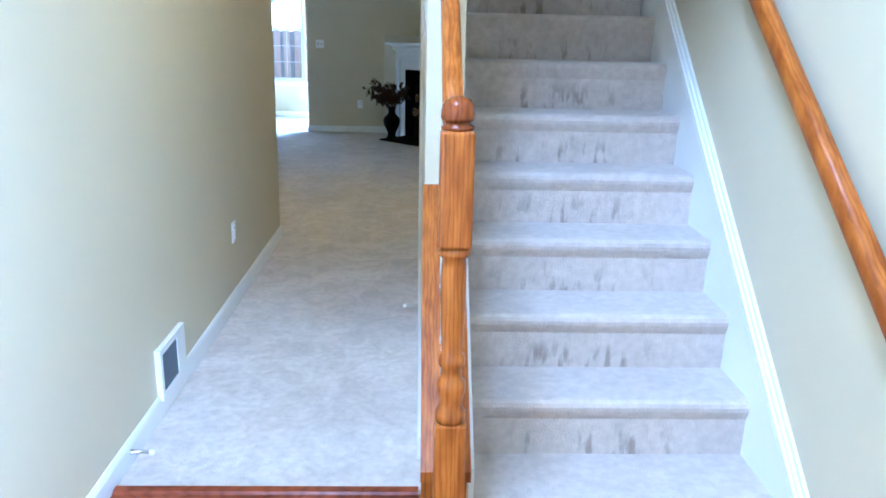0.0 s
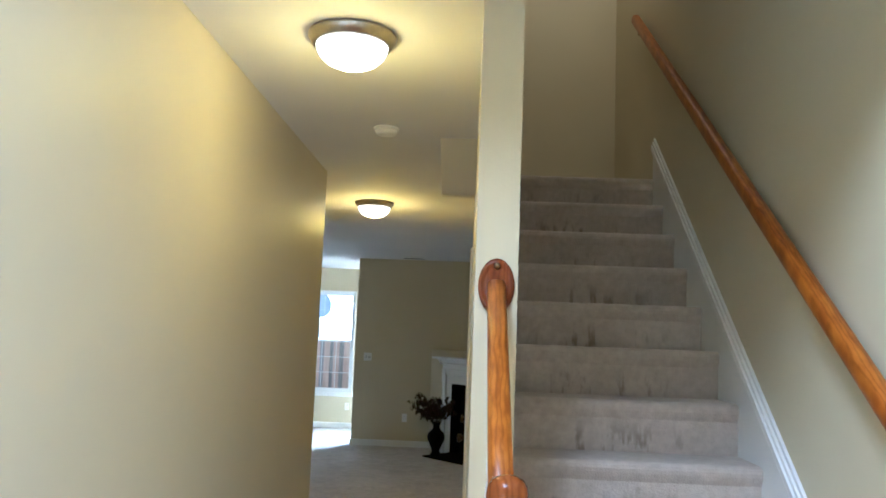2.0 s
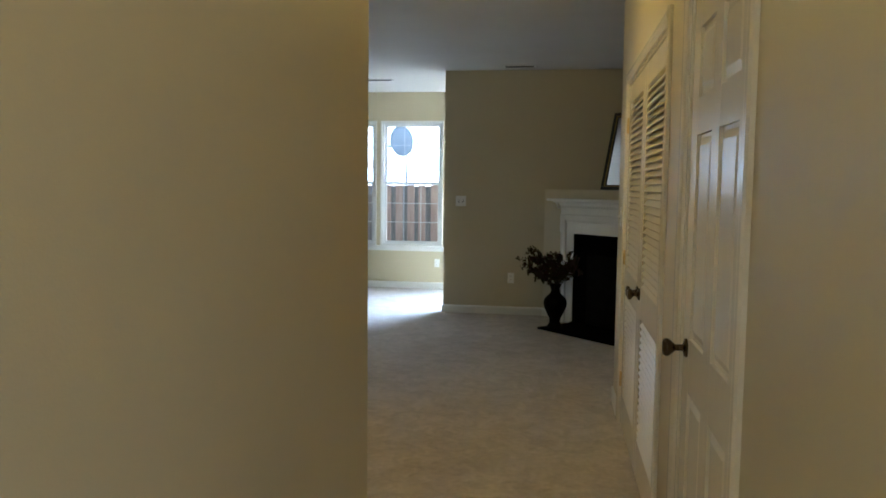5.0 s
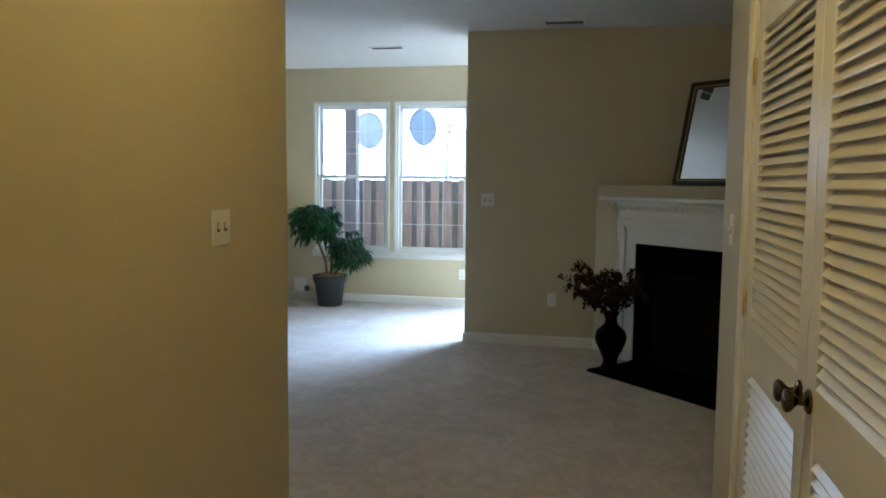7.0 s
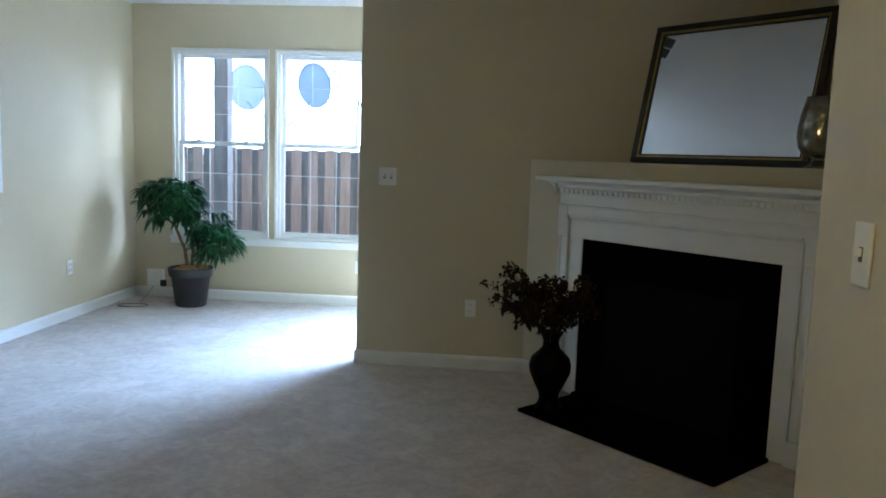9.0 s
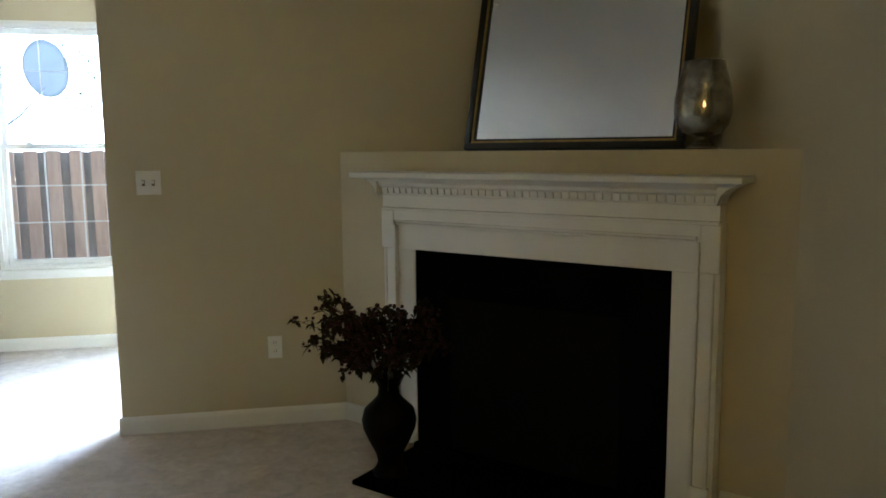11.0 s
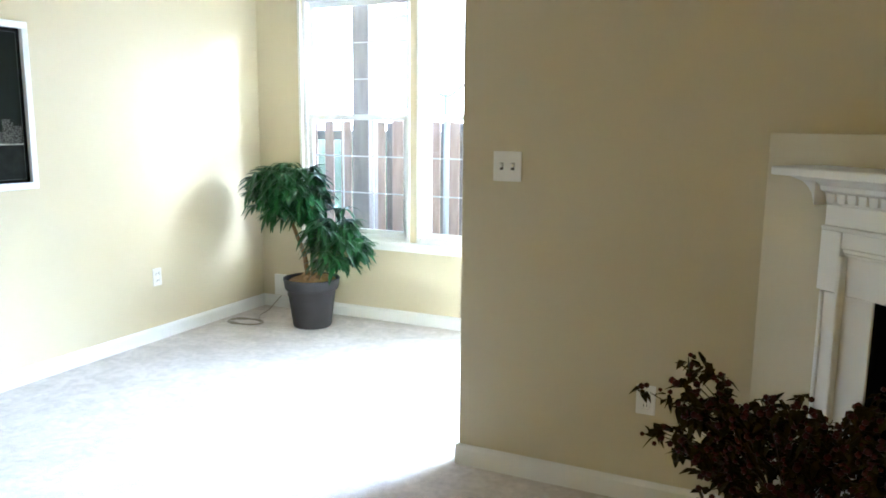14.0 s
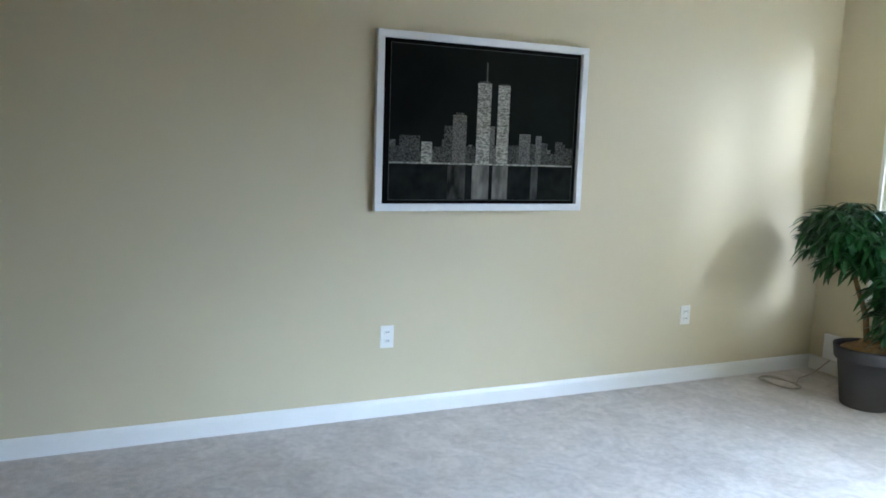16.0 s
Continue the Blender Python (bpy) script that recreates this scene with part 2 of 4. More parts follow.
GRASS = mat("lawn", (0.06, 0.10, 0.03), 0.95, colour2=(0.10, 0.14, 0.05), scale=12, bump=0.8, bump_scale=60)
BARK = mat("bark", (0.42, 0.39, 0.36), 0.95, colour2=(0.50, 0.46, 0.43), scale=10, bump=0.6, bump_scale=30)
TREELEAF = mat("tree_leaf", (0.20, 0.28, 0.11), 0.6, colour2=(0.26, 0.34, 0.15), scale=3)
FRAMEBLACK = mat("black_gilt_frame", (0.012, 0.010, 0.008), 0.3, colour2=(0.022, 0.017, 0.010), scale=20)
GILT = mat("gilt_bead", (0.46, 0.31, 0.09), 0.4, 0.9, colour2=(0.36, 0.23, 0.06), scale=40)
MIRROR = mat("mirror_silver", (0.88, 0.90, 0.90), 0.02, 1.0)
BLACKPLASTIC = mat("black_plastic", (0.012, 0.012, 0.013), 0.4)
CABLE = mat("beige_cable", (0.36, 0.32, 0.25), 0.6, colour2=(0.30, 0.26, 0.20), scale=20)
WHITEFRAME = mat("white_picture_frame", (0.78, 0.79, 0.80), 0.3, colour2=(0.74, 0.75, 0.76), scale=9)


def see_through(name, tint, rough):
    m = bpy.data.materials.new(name)
    m.use_nodes = True
    b = m.node_tree.nodes["Principled BSDF"]
    b.inputs["Base Color"].default_value = (*tint, 1)
    b.inputs["Roughness"].default_value = rough
    b.inputs["Transmission Weight"].default_value = 1.0
    b.inputs["IOR"].default_value = 1.45
    return m


GLASS = see_through("window_glass", (1, 1, 1), 0.0)
SMOKE = mat("mercury_glass", (0.16, 0.145, 0.115), 0.16, 0.75, colour2=(0.32, 0.30, 0.26), scale=22, bump=0.35, bump_scale=45)
BOWL = glowing("lit_alabaster_glass", (1.0, 0.86, 0.62), 5.0)
GLINTGLOW = glowing("glint_glow", (1.0, 0.55, 0.18), 1.3)


def print_ink(name, dark, light, scale, stretch):
    m = mat(name, dark, 0.55, colour2=light, scale=scale, stretch=stretch, detail=4)
    m.node_tree.nodes["Principled BSDF"].inputs["Specular IOR Level"].default_value = 0.02
    return m


PRINTBLACK = print_ink("print_black", (0.003, 0.003, 0.003), (0.004, 0.004, 0.004), 4, (1, 1, 1))
PRINTSKY = print_ink("print_sky", (0.006, 0.0065, 0.006), (0.011, 0.013, 0.010), 1.5, (1, 1, 1))
PRINTWATER = print_ink("print_water", (0.006, 0.007, 0.006), (0.016, 0.017, 0.015), 5, (1, 2, 2))
PRINTGREY = print_ink("print_grey", (0.07, 0.07, 0.06), (0.09, 0.09, 0.08), 9, (1, 1, 1))
PRINTLIT = print_ink("print_lit_windows", (0.10, 0.10, 0.085), (0.42, 0.40, 0.34), 95, (1, 0.7, 1.5))
PRINTMID = print_ink("print_mid_windows", (0.05, 0.05, 0.042), (0.18, 0.17, 0.145), 110, (1, 1.2, 1.3))
PRINTDIM = print_ink("print_dim_windows", (0.012, 0.012, 0.010), (0.11, 0.105, 0.09), 95, (1, 1.5, 1.5))
PRINTREFLECT = print_ink("print_reflection", (0.07, 0.07, 0.06), (0.20, 0.19, 0.165), 9, (1, 2.4, 0.8))
PRINTDIMREFLECT = print_ink("print_dim_reflection", (0.012, 0.012, 0.011), (0.07, 0.068, 0.058), 10, (1, 2.4, 0.8))


for m_, level in ((VASEBLACK, 0.05), (DARKLEAF, 0.12), (BERRY, 0.2), (POTGREY, 0.3)):
    m_.node_tree.nodes["Principled BSDF"].inputs["Specular IOR Level"].default_value = level

BRIGHTSKY = glowing("bright_overcast_sky", (0.87, 0.95, 1.0), 6.8)


def link(name, bm, material):
    me = bpy.data.meshes.new(name)
    bm.normal_update()
    bm.to_mesh(me)
    bm.free()
    me.materials.append(material)
    return new(name, me)


def part(name, bm, material, parent, label=""):
    """Link a bmesh, built in world coordinates, as one mesh under a thing or a part."""
    ob = link(name, bm, material)
    ob.parent = parent
    ob.matrix_parent_inverse = full(parent).inverted()
    return tagged(ob, label)


def full(ob):
    """The world matrix of a thing or part, worked out without waiting for an update."""
    return full(ob.parent) @ ob.matrix_parent_inverse @ ob.matrix_basis if ob.parent else ob.matrix_basis.copy()


def thing(name, x, y, z, label, category, group="", rz=0):
    ob = new(name)
    ob.empty_display_size = 0.1
    ob.matrix_basis = pose(x, y, z, 0, 0, rz)
    return tagged(ob, label, category, group)


def add_box(bm, x0, y0, z0, x1, y1, z1, bevel=0.0, seg=2):
    got = bmesh.ops.create_cube(bm, size=1.0, matrix=Matrix.LocRotScale(((x0 + x1) / 2, (y0 + y1) / 2, (z0 + z1) / 2), None, (x1 - x0, y1 - y0, z1 - z0)))
    if bevel:
        edges = list({e for v in got["verts"] for e in v.link_edges})
        bmesh.ops.bevel(bm, geom=edges, offset=bevel, segments=seg, profile=0.5, affect="EDGES")


def box(x0, y0, z0, x1, y1, z1, bevel=0.0, seg=2):
    bm = bmesh.new()
    add_box(bm, x0, y0, z0, x1, y1, z1, bevel, seg)
    return bm


def prism(outline, axis, a, b):
    """Extrude an outline of 2D points along an axis from a to b. axis x: points are (y, z); y: (x, z); z: (x, y)."""
    bm = bmesh.new()
    put = {"x": lambda p, d: (d, p[0], p[1]), "y": lambda p, d: (p[0], d, p[1]), "z": lambda p, d: (p[0], p[1], d)}[axis]
    lo = [bm.verts.new(put(p, a)) for p in outline]
    hi = [bm.verts.new(put(p, b)) for p in outline]
    bm.faces.new(lo)
    bm.faces.new(hi[::-1])
    k = len(outline)
    for i in range(k):
        bm.faces.new((lo[i], hi[i], hi[(i + 1) % k], lo[(i + 1) % k]))
    bmesh.ops.recalc_face_normals(bm, faces=bm.faces)
    return bm


def spin(profile, x, y, z, steps=28):
    """A turned shape: profile of (radius, height) round a vertical axis at x, y."""
    bm = bmesh.new()
    rings = []
    for r, h in profile:
        rings.append([bm.verts.new((x + r * math.cos(2 * math.pi * i / steps), y + r * math.sin(2 * math.pi * i / steps), z + h)) for i in range(steps)])
    for a, b in zip(rings, rings[1:]):
        for i in range(steps):
            bm.faces.new((a[i], a[(i + 1) % steps], b[(i + 1) % steps], b[i]))
    bm.faces.new(rings[0][::-1])
    bm.faces.new(rings[-1])
    bmesh.ops.recalc_face_normals(bm, faces=bm.faces)
    for f in bm.faces:
        f.smooth = len(f.verts) == 4
    return bm


def structure(name, bm, material, label=""):
    return tagged(link(name, bm, material), label, kind="structure")


def wall(name, x0, y0, x1, y1, z0, z1, holes=(), label="wall painted warm cream"):
    """A wall along x or y (its longer side), with rectangular holes (from, to, bottom, top) along it."""
    bm = bmesh.new()
    along_x = (x1 - x0) >= (y1 - y0)
    a, b = (x0, x1) if along_x else (y0, y1)
    cuts = sorted(holes)
    spans, at = [], a
    for h0, h1, zb, zt in cuts:
        spans.append((at, h0, z0, z1))
        if zb > z0:
            spans.append((h0, h1, z0, zb))
        if zt < z1:
            spans.append((h0, h1, zt, z1))
        at = h1
    spans.append((at, b, z0, z1))
    for s0, s1, zb, zt in spans:
        if s1 - s0 > 1e-4:
            if along_x:
                add_box(bm, s0, y0, zb, s1, y1, zt)
            else:
                add_box(bm, x0, s0, zb, x1, s1, zt)
    return structure(name, bm, WALL, label)


# ---- the plan ----
H = 2.70
XL, XR, XC = 0.63, 1.66, 1.78     # the hall's left wall, its right wall and that wall's far face
XS = 2.71                         # wall beside the stairs
XP, XF = -2.525, 2.642            # wall with the picture, wall right of the fireplace
YA, YW = 11.0, 12.90              # fireplace wall, window wall
YC, YJ = 5.0, 7.21               # ends of the hall's left wall and of the wall set back from it
YE, YB = 7.72, 5.56               # end of the hall's right wall, wall behind the landing
RISE, RUN, NOSE = 0.1967, 0.2328, 1.455
TOP = 13 * RISE
YN = -2.6                         # wall with the entrance

floor = structure("floor", box(XP - 0.12, 1.80, -0.12, XF + 0.12, YW + 0.15, 0), CARPET, "wall-to-wall beige cut-pile carpet with worn paths")
structure("floor_foyer", box(-0.1, YN - 0.15, -0.12, XS + 0.12, 1.796, -0.012), OAKFLOOR, "dark oak strip floor at the entrance")
wall("wall_hall_left", XL - 0.12, YN, XL, YC, 0, H)
wall("wall_hall_return", -0.15, YC - 0.12, XL - 0.12, YC, 0, H)
wall("wall_hall_setback", -0.15, YC, -0.03, YJ, 0, H)
wall("wall_living_front", XP, YJ - 0.12, -0.15, YJ, 0, H)
wall("wall_picture", XP - 0.12, YJ - 0.12, XP, YW + 0.15, 0, H)
WINS = [(-2.135, -1.245), (-1.165, -0.310)]
ZB, ZT = 0.59, 2.30
wall("wall_window", XP, YW, XF, YW + 0.15, 0, H, [(a, b, ZB, ZT) for a, b in WINS] + [(0.55, 2.35, 0, 2.08)])
wall("wall_fireplace", 0, YA, XF, YA + 0.12, 0, H)
wall("wall_living_right", XF, YE, XF + 0.12, YW + 0.15, 0, H)
wall("wall_living_back", XC, YE - 0.12, XF + 0.12, YE, 0, H)
DOOR = (4.28, 5.07)
CLOSET = (5.54, 7.20)
wall("wall_hall_right", XR, 1.99, XC, YE, 0, 5.6, [(*DOOR, 0, 2.05), (*CLOSET, 0, 2.05)])
wall("wall_stairs", XS, YN, XS + 0.12, YB + 0.12, 0, 5.6)
wall("wall_landing", XC, YB, XS, YB + 0.12, TOP - 0.2, 5.6)
wall("wall_foyer_header", XL, 1.30, XS, 1.42, H, 5.6)
wall("wall_foyer_left", XL - 0.12, YN, XL, 1.42, H, 5.6, [(-1.15, 0.25, 4.05, 5.15)])
wall("wall_entry", XL - 0.12, YN - 0.15, XS + 0.12, YN, 0, 5.6, [(1.96, 2.60, 0.02, 2.12)])
structure("wall_closet_back", box(2.3, 4.2, 0, 2.36, YE - 0.12, TOP - 0.21), WALL, "plain wall behind the closet doors")
structure("wall_closet_side", box(XC, 4.2, 0, 2.3, 4.26, TOP - 0.25), WALL, "plain wall beside the closets")
structure("ceiling", box(-0.15, 1.42, H, XR, YE, H + 0.2), CEIL, "smooth white painted hall ceiling")
structure("ceiling_closet", box(XC, YB + 0.12, H, XF + 0.12, YE - 0.12, H + 0.2), CEIL, "plain closet ceiling")
structure("ceiling_living", box(XP - 0.12, YE, H, XF + 0.12, YW + 0.15, H + 0.2), CEIL, "smooth white painted living room ceiling")
structure("ceiling_living_front", box(XP - 0.12, YJ - 0.12, H, -0.15, YE, H + 0.2), CEIL, "smooth white painted ceiling")
structure("ceiling_upper", box(XL - 0.12, YN - 0.15, 5.6, XS + 0.12, YB + 0.12, 5.75), CEIL, "white ceiling above the stairwell")
structure("bulkhead", prism([(4.02, H), (4.50, 2.47), (4.58, 2.47), (4.58, H)], "x", 1.452, XR), SOFFIT, "small boxed soffit under the hall ceiling")

BASE = [(0.0, 0.0), (0.014, 0.0), (0.014, 0.070), (0.010, 0.082), (0.004, 0.090), (0.0, 0.090)]


def baseboard(name, p, q, side):
    """A moulded skirting board from p to q on the floor; side: the unit normal that points into the room."""
    bm = bmesh.new()
    ends = []
    for x, y in (p, q):
        ends.append([bm.verts.new((x + side[0] * d, y + side[1] * d, 0.001 + h)) for d, h in BASE])
    k = len(BASE)
    for i in range(k):
        bm.faces.new((ends[0][i], ends[1][i], ends[1][(i + 1) % k], ends[0][(i + 1) % k]))
    bm.faces.new(ends[0])
    bm.faces.new(ends[1][::-1])
    bmesh.ops.recalc_face_normals(bm, faces=bm.faces)
    structure(name, bm, WHITE, "white painted skirting board")


baseboard("baseboard_hall_left", (XL, 1.0), (XL, YC + 0.014), (1, 0))
baseboard("baseboard_setback", (-0.03, YC), (-0.03, YJ + 0.014), (1, 0))
baseboard("baseboard_return", (-0.03, YC), (XL, YC), (0, 1))
baseboard("baseboard_living_front", (XP, YJ), (-0.03, YJ), (0, 1))
baseboard("baseboard_picture", (XP, YJ), (XP, YW), (1, 0))
baseboard("baseboard_window", (XP, YW), (0.5, YW), (0, -1))
baseboard("baseboard_fireplace", (-0.014, YA), (1.12, YA), (0, -1))
baseboard("baseboard_fireplace_end", (0, YA), (0, YA + 0.12), (-1, 0))
baseboard("baseboard_hall_right", (XR, 1.99), (XR, DOOR[0] - 0.065), (-1, 0))
baseboard("baseboard_between_doors", (XR, DOOR[1] + 0.065), (XR, CLOSET[0] - 0.065), (-1, 0))
baseboard("baseboard_hall_end", (XR, CLOSET[1] + 0.065), (XR, YE + 0.014), (-1, 0))
baseboard("baseboard_living_back", (XR, YE), (XF, YE), (0, 1))
baseboard("baseboard_living_right", (XF, YE), (XF, 9.45), (-1, 0))

# ---- stairs ----
stairs = structure("stairs", box(1.80, NOSE + 0.3, 0.0, 2.69, 4.3, 0.02), CARPET, "carpeted straight flight of stairs, worn grey along the middle")
for i in range(13):
    y = NOSE + i * RUN
    bm = bmesh.new()
    # nosing rolls over the riser, which leans back under it
    zt, zb = (i + 1) * RISE, i * RISE
    outline = [(y + 0.019, zb - 0.01), (y + 0.017, zt - 0.07), (y + 0.009, zt - 0.055), (y + 0.002, zt - 0.038), (y, zt - 0.024), (y + 0.004, zt - 0.011), (y + 0.014, zt - 0.003), (y + 0.030, zt), (y + RUN + 0.06, zt), (y + RUN + 0.06, zb - 0.01)]
    step = part("step", prism(outline, "x", 1.79, 2.696), STAIRCARPET, stairs)
structure("landing_edge", box(XC, NOSE + 13 * RUN - 0.1, TOP - 0.2, XS, YB, TOP - 0.004), CARPET, "carpeted landing at the head of the stairs")


def slope_board(x0, x1, y0, y1, below, above):
    """A board along the stairs: from below to above the line of the nosings."""
    line = lambda y: RISE + (y - NOSE) * RISE / RUN
    return prism([(y0, line(y0) + below), (y0, line(y0) + above), (y1, line(y1) + above), (y1, line(y1) + below)], "x", x0, x1)


skirt = tagged(new("stair_skirting"), "white painted sloping skirting board beside the stairs", "skirting board", kind="structure")
part("board", slope_board(2.692, 2.709, 1.15, NOSE + 12 * RUN + 0.02, -0.30, 0.172), WHITE, skirt)
part("moulding", slope_board(2.684, 2.692, 1.15, NOSE + 12 * RUN + 0.02, 0.138, 0.150), WHITE, skirt)
part("top_moulding", slope_board(2.680, 2.709, 1.15, NOSE + 12 * RUN + 0.02, 0.162, 0.186), WHITE, skirt)
part("top_bead", slope_board(2.688, 2.7085, 1.15, NOSE + 12 * RUN + 0.02, 0.186, 0.206), WHITE, skirt)
part("top_fillet", slope_board(2.697, 2.708, 1.15, NOSE + 12 * RUN + 0.02, 0.206, 0.226), WHITE, skirt)

# low wall under the balustrade, sloping with the stairs
CAP = lambda y: 1.014 + (y - 1.99) * 0.83
knee = structure("wall_knee", prism([(1.29, -0.01), (1.29, CAP(1.29) - 0.03), (1.99, CAP(1.99) - 0.03), (1.99, -0.01)], "x", XR + 0.004, XC), WALL, "low sloping wall under the balustrade")
part("stair_side", prism([(1.29, -0.01), (1.29, CAP(1.29) - 0.03), (1.99, CAP(1.99) - 0.03), (1.99, -0.01)], "x", XC, XC + 0.014), WHITE, knee, "white painted board on the stair side")

balustrade = thing("balustrade", 1.72, 1.19, -0.012, "oak stair balustrade with turned newel and white balusters", "balustrade")
cap = prism([(1.262, CAP(1.262) - 0.03), (1.262, CAP(1.262)), (1.989, CAP(1.989)), (1.989, CAP(1.989) - 0.03)], "x", XR - 0.006, XC + 0.004)
part("cap_rail", cap, OAK, balustrade, "sloping oak cap")
part("end_board", box(XR - 0.004, 1.268, -0.012, XC - 0.006, 1.288, CAP(1.268) - 0.028, 0.003), OAK, balustrade, "oak end board")


def newel():
    bm = bmesh.new()
    cx, cy = 1.722, 1.19
    add_box(bm, cx - 0.037, cy - 0.037, -0.012, cx + 0.037, cy + 0.037, 0.60, 0.004)
    for prof in ([(0.034, 0.598), (0.037, 0.61), (0.036, 0.625), (0.027, 0.640), (0.031, 0.665), (0.036, 0.685), (0.035, 0.70), (0.025, 0.712), (0.024, 0.735), (0.032, 0.748), (0.033, 0.758), (0.030, 0.768), (0.024, 0.776), (0.0255, 0.80), (0.0285, 0.86), (0.0295, 0.92), (0.0285, 0.985), (0.027, 1.005), (0.036, 1.013), (0.037, 1.024), (0.030, 1.032)],):
        other = spin(prof, cx, cy, 0)
        me = bpy.data.meshes.new("tmp")
        other.to_mesh(me)
        other.free()
        bm.from_mesh(me)
        bpy.data.meshes.remove(me)
    # long square block with softened corners and shouldered ends
    add_box(bm, cx - 0.037, cy - 0.037, 1.03, cx + 0.037, cy + 0.037, 1.292, 0.010, 3)
    return bm


part("newel_post", newel(), OAK, balustrade, "turned oak newel post")
part("newel_cap", spin([(0.030, 1.288), (0.036, 1.293), (0.036, 1.298), (0.028, 1.303), (0.027, 1.308), (0.034, 1.311), (0.0365, 1.317), (0.0365, 1.330), (0.034, 1.344), (0.027, 1.355), (0.014, 1.361), (0.002, 1.363)], 1.722, 1.19, 0, 32), OAKCAP, balustrade, "dark glossy mushroom cap")
RAILZ = lambda y: 1.745 + (y - 1.99) * 0.72


def rail_along(points, w, h, steps=16):
    """A handrail of rounded section swept along points in a plane of constant x."""
    bm = bmesh.new()
    rings = []
    for i, (x, y, z) in enumerate(points):
        q = points[min(i + 1, len(points) - 1)]
        p = points[max(i - 1, 0)]
        d = (Vector(q) - Vector(p)).normalized()
        up = Vector((1, 0, 0)).cross(d).normalized()
        if up.z < 0:
            up = -up
        ring = []
        for k in range(steps):
            a = 2 * math.pi * k / steps
            c, s = math.cos(a), math.sin(a)
            cx = math.copysign(abs(c) ** 0.7, c) * w / 2
            cz = math.copysign(abs(s) ** 0.7, s) * h / 2
            ring.append(bm.verts.new(Vector((x, y, z)) + Vector((1, 0, 0)) * cx + up * cz))
        rings.append(ring)
    for a, b in zip(rings, rings[1:]):
        for k in range(steps):
            f = bm.faces.new((a[k], a[(k + 1) % steps], b[(k + 1) % steps], b[k]))
            f.smooth = True
    bm.faces.new(rings[0])
    bm.faces.new(rings[-1][::-1])
    bmesh.ops.recalc_face_normals(bm, faces=bm.faces)
    return bm


part("handrail", rail_along([(1.72, y, RAILZ(y)) for y in (1.225, 1.5, 1.75, 1.978)], 0.052, 0.052), OAK, balustrade, "rounded oak handrail")
bm = spin([(0.078, 0.0), (0.078, 0.006), (0.072, 0.012), (0.064, 0.014), (0.058, 0.010), (0.05, 0.012), (0.002, 0.013)], 0, 0, 0, 36)
bmesh.ops.transform(bm, matrix=pose(1.72, 1.989, RAILZ(1.98) + 0.002, 90, 0, 0) @ Matrix.Diagonal((0.66, 1, 1, 1)), verts=bm.verts)
rosette = part("rosette", bm, OAKDARK, balustrade, "oval oak rosette on the wall's end")
bm = spin([(0.009, 0.0), (0.009, 0.004), (0.005, 0.008), (0.001, 0.009)], 0, 0, 0, 12)
bmesh.ops.transform(bm, matrix=pose(1.72, 1.977, RAILZ(1.98) + 0.058, 90, 0, 0), verts=bm.verts)
part("screw", bm, BRASS, rosette)
for y in (1.925, 1.80, 1.675, 1.55, 1.425, 1.33):
    z0, z1 = CAP(y) - 0.004, RAILZ(y) - 0.02
    h = z1 - z0
    prof = [(0.016, 0), (0.016, 0.16), (0.019, 0.165), (0.019, 0.172), (0.012, 0.18), (0.016, 0.20), (0.017, 0.23), (0.012, 0.262), (0.012, 0.27), (0.015, 0.29), (0.013, 0.40), (0.010, h)]
    part("baluster", spin(prof, 1.72, y, z0, 14), WHITE, balustrade, "white painted turned baluster")

wallrail = thing("wall_handrail", XS, 2.5, 2.0, "oak handrail fixed along the stairwell wall", "handrail")
WR = lambda y: 0.915 + 0.772 * (y - 1.026)
part("rail", rail_along([(2.655, y, WR(y)) for y in (0.8, 1.6, 2.4, 3.2, 4.0, 4.6)], 0.052, 0.062), OAK, wallrail)
for y in (0.9, 4.5):
    bm = bmesh.new()
    add_box(bm, 2.649, y - 0.008, WR(y) - 0.06, 2.661, y + 0.008, WR(y) - 0.024, 0.003)
    add_box(bm, 2.649, y - 0.006, WR(y) - 0.072, XS - 0.004, y + 0.006, WR(y) - 0.058, 0.003)
    add_box(bm, XS - 0.01, y - 0.025, WR(y) - 0.09, XS, y + 0.025, WR(y) - 0.04, 0.003)
    part("bracket", bm, BRASS, wallrail, "small brass bracket")
threshold = thing("floor_transition", 1.15, 1.80, 0, "reddish oak transition strip at the carpet's edge", "floor trim")
part("strip", prism([(1.762, -0.012), (1.764, 0.004), (1.772, 0.012), (1.80, 0.014), (1.806, 0.008), (1.806, -0.012)], "x", XL + 0.016, XR - 0.008), OAKRED, threshold)


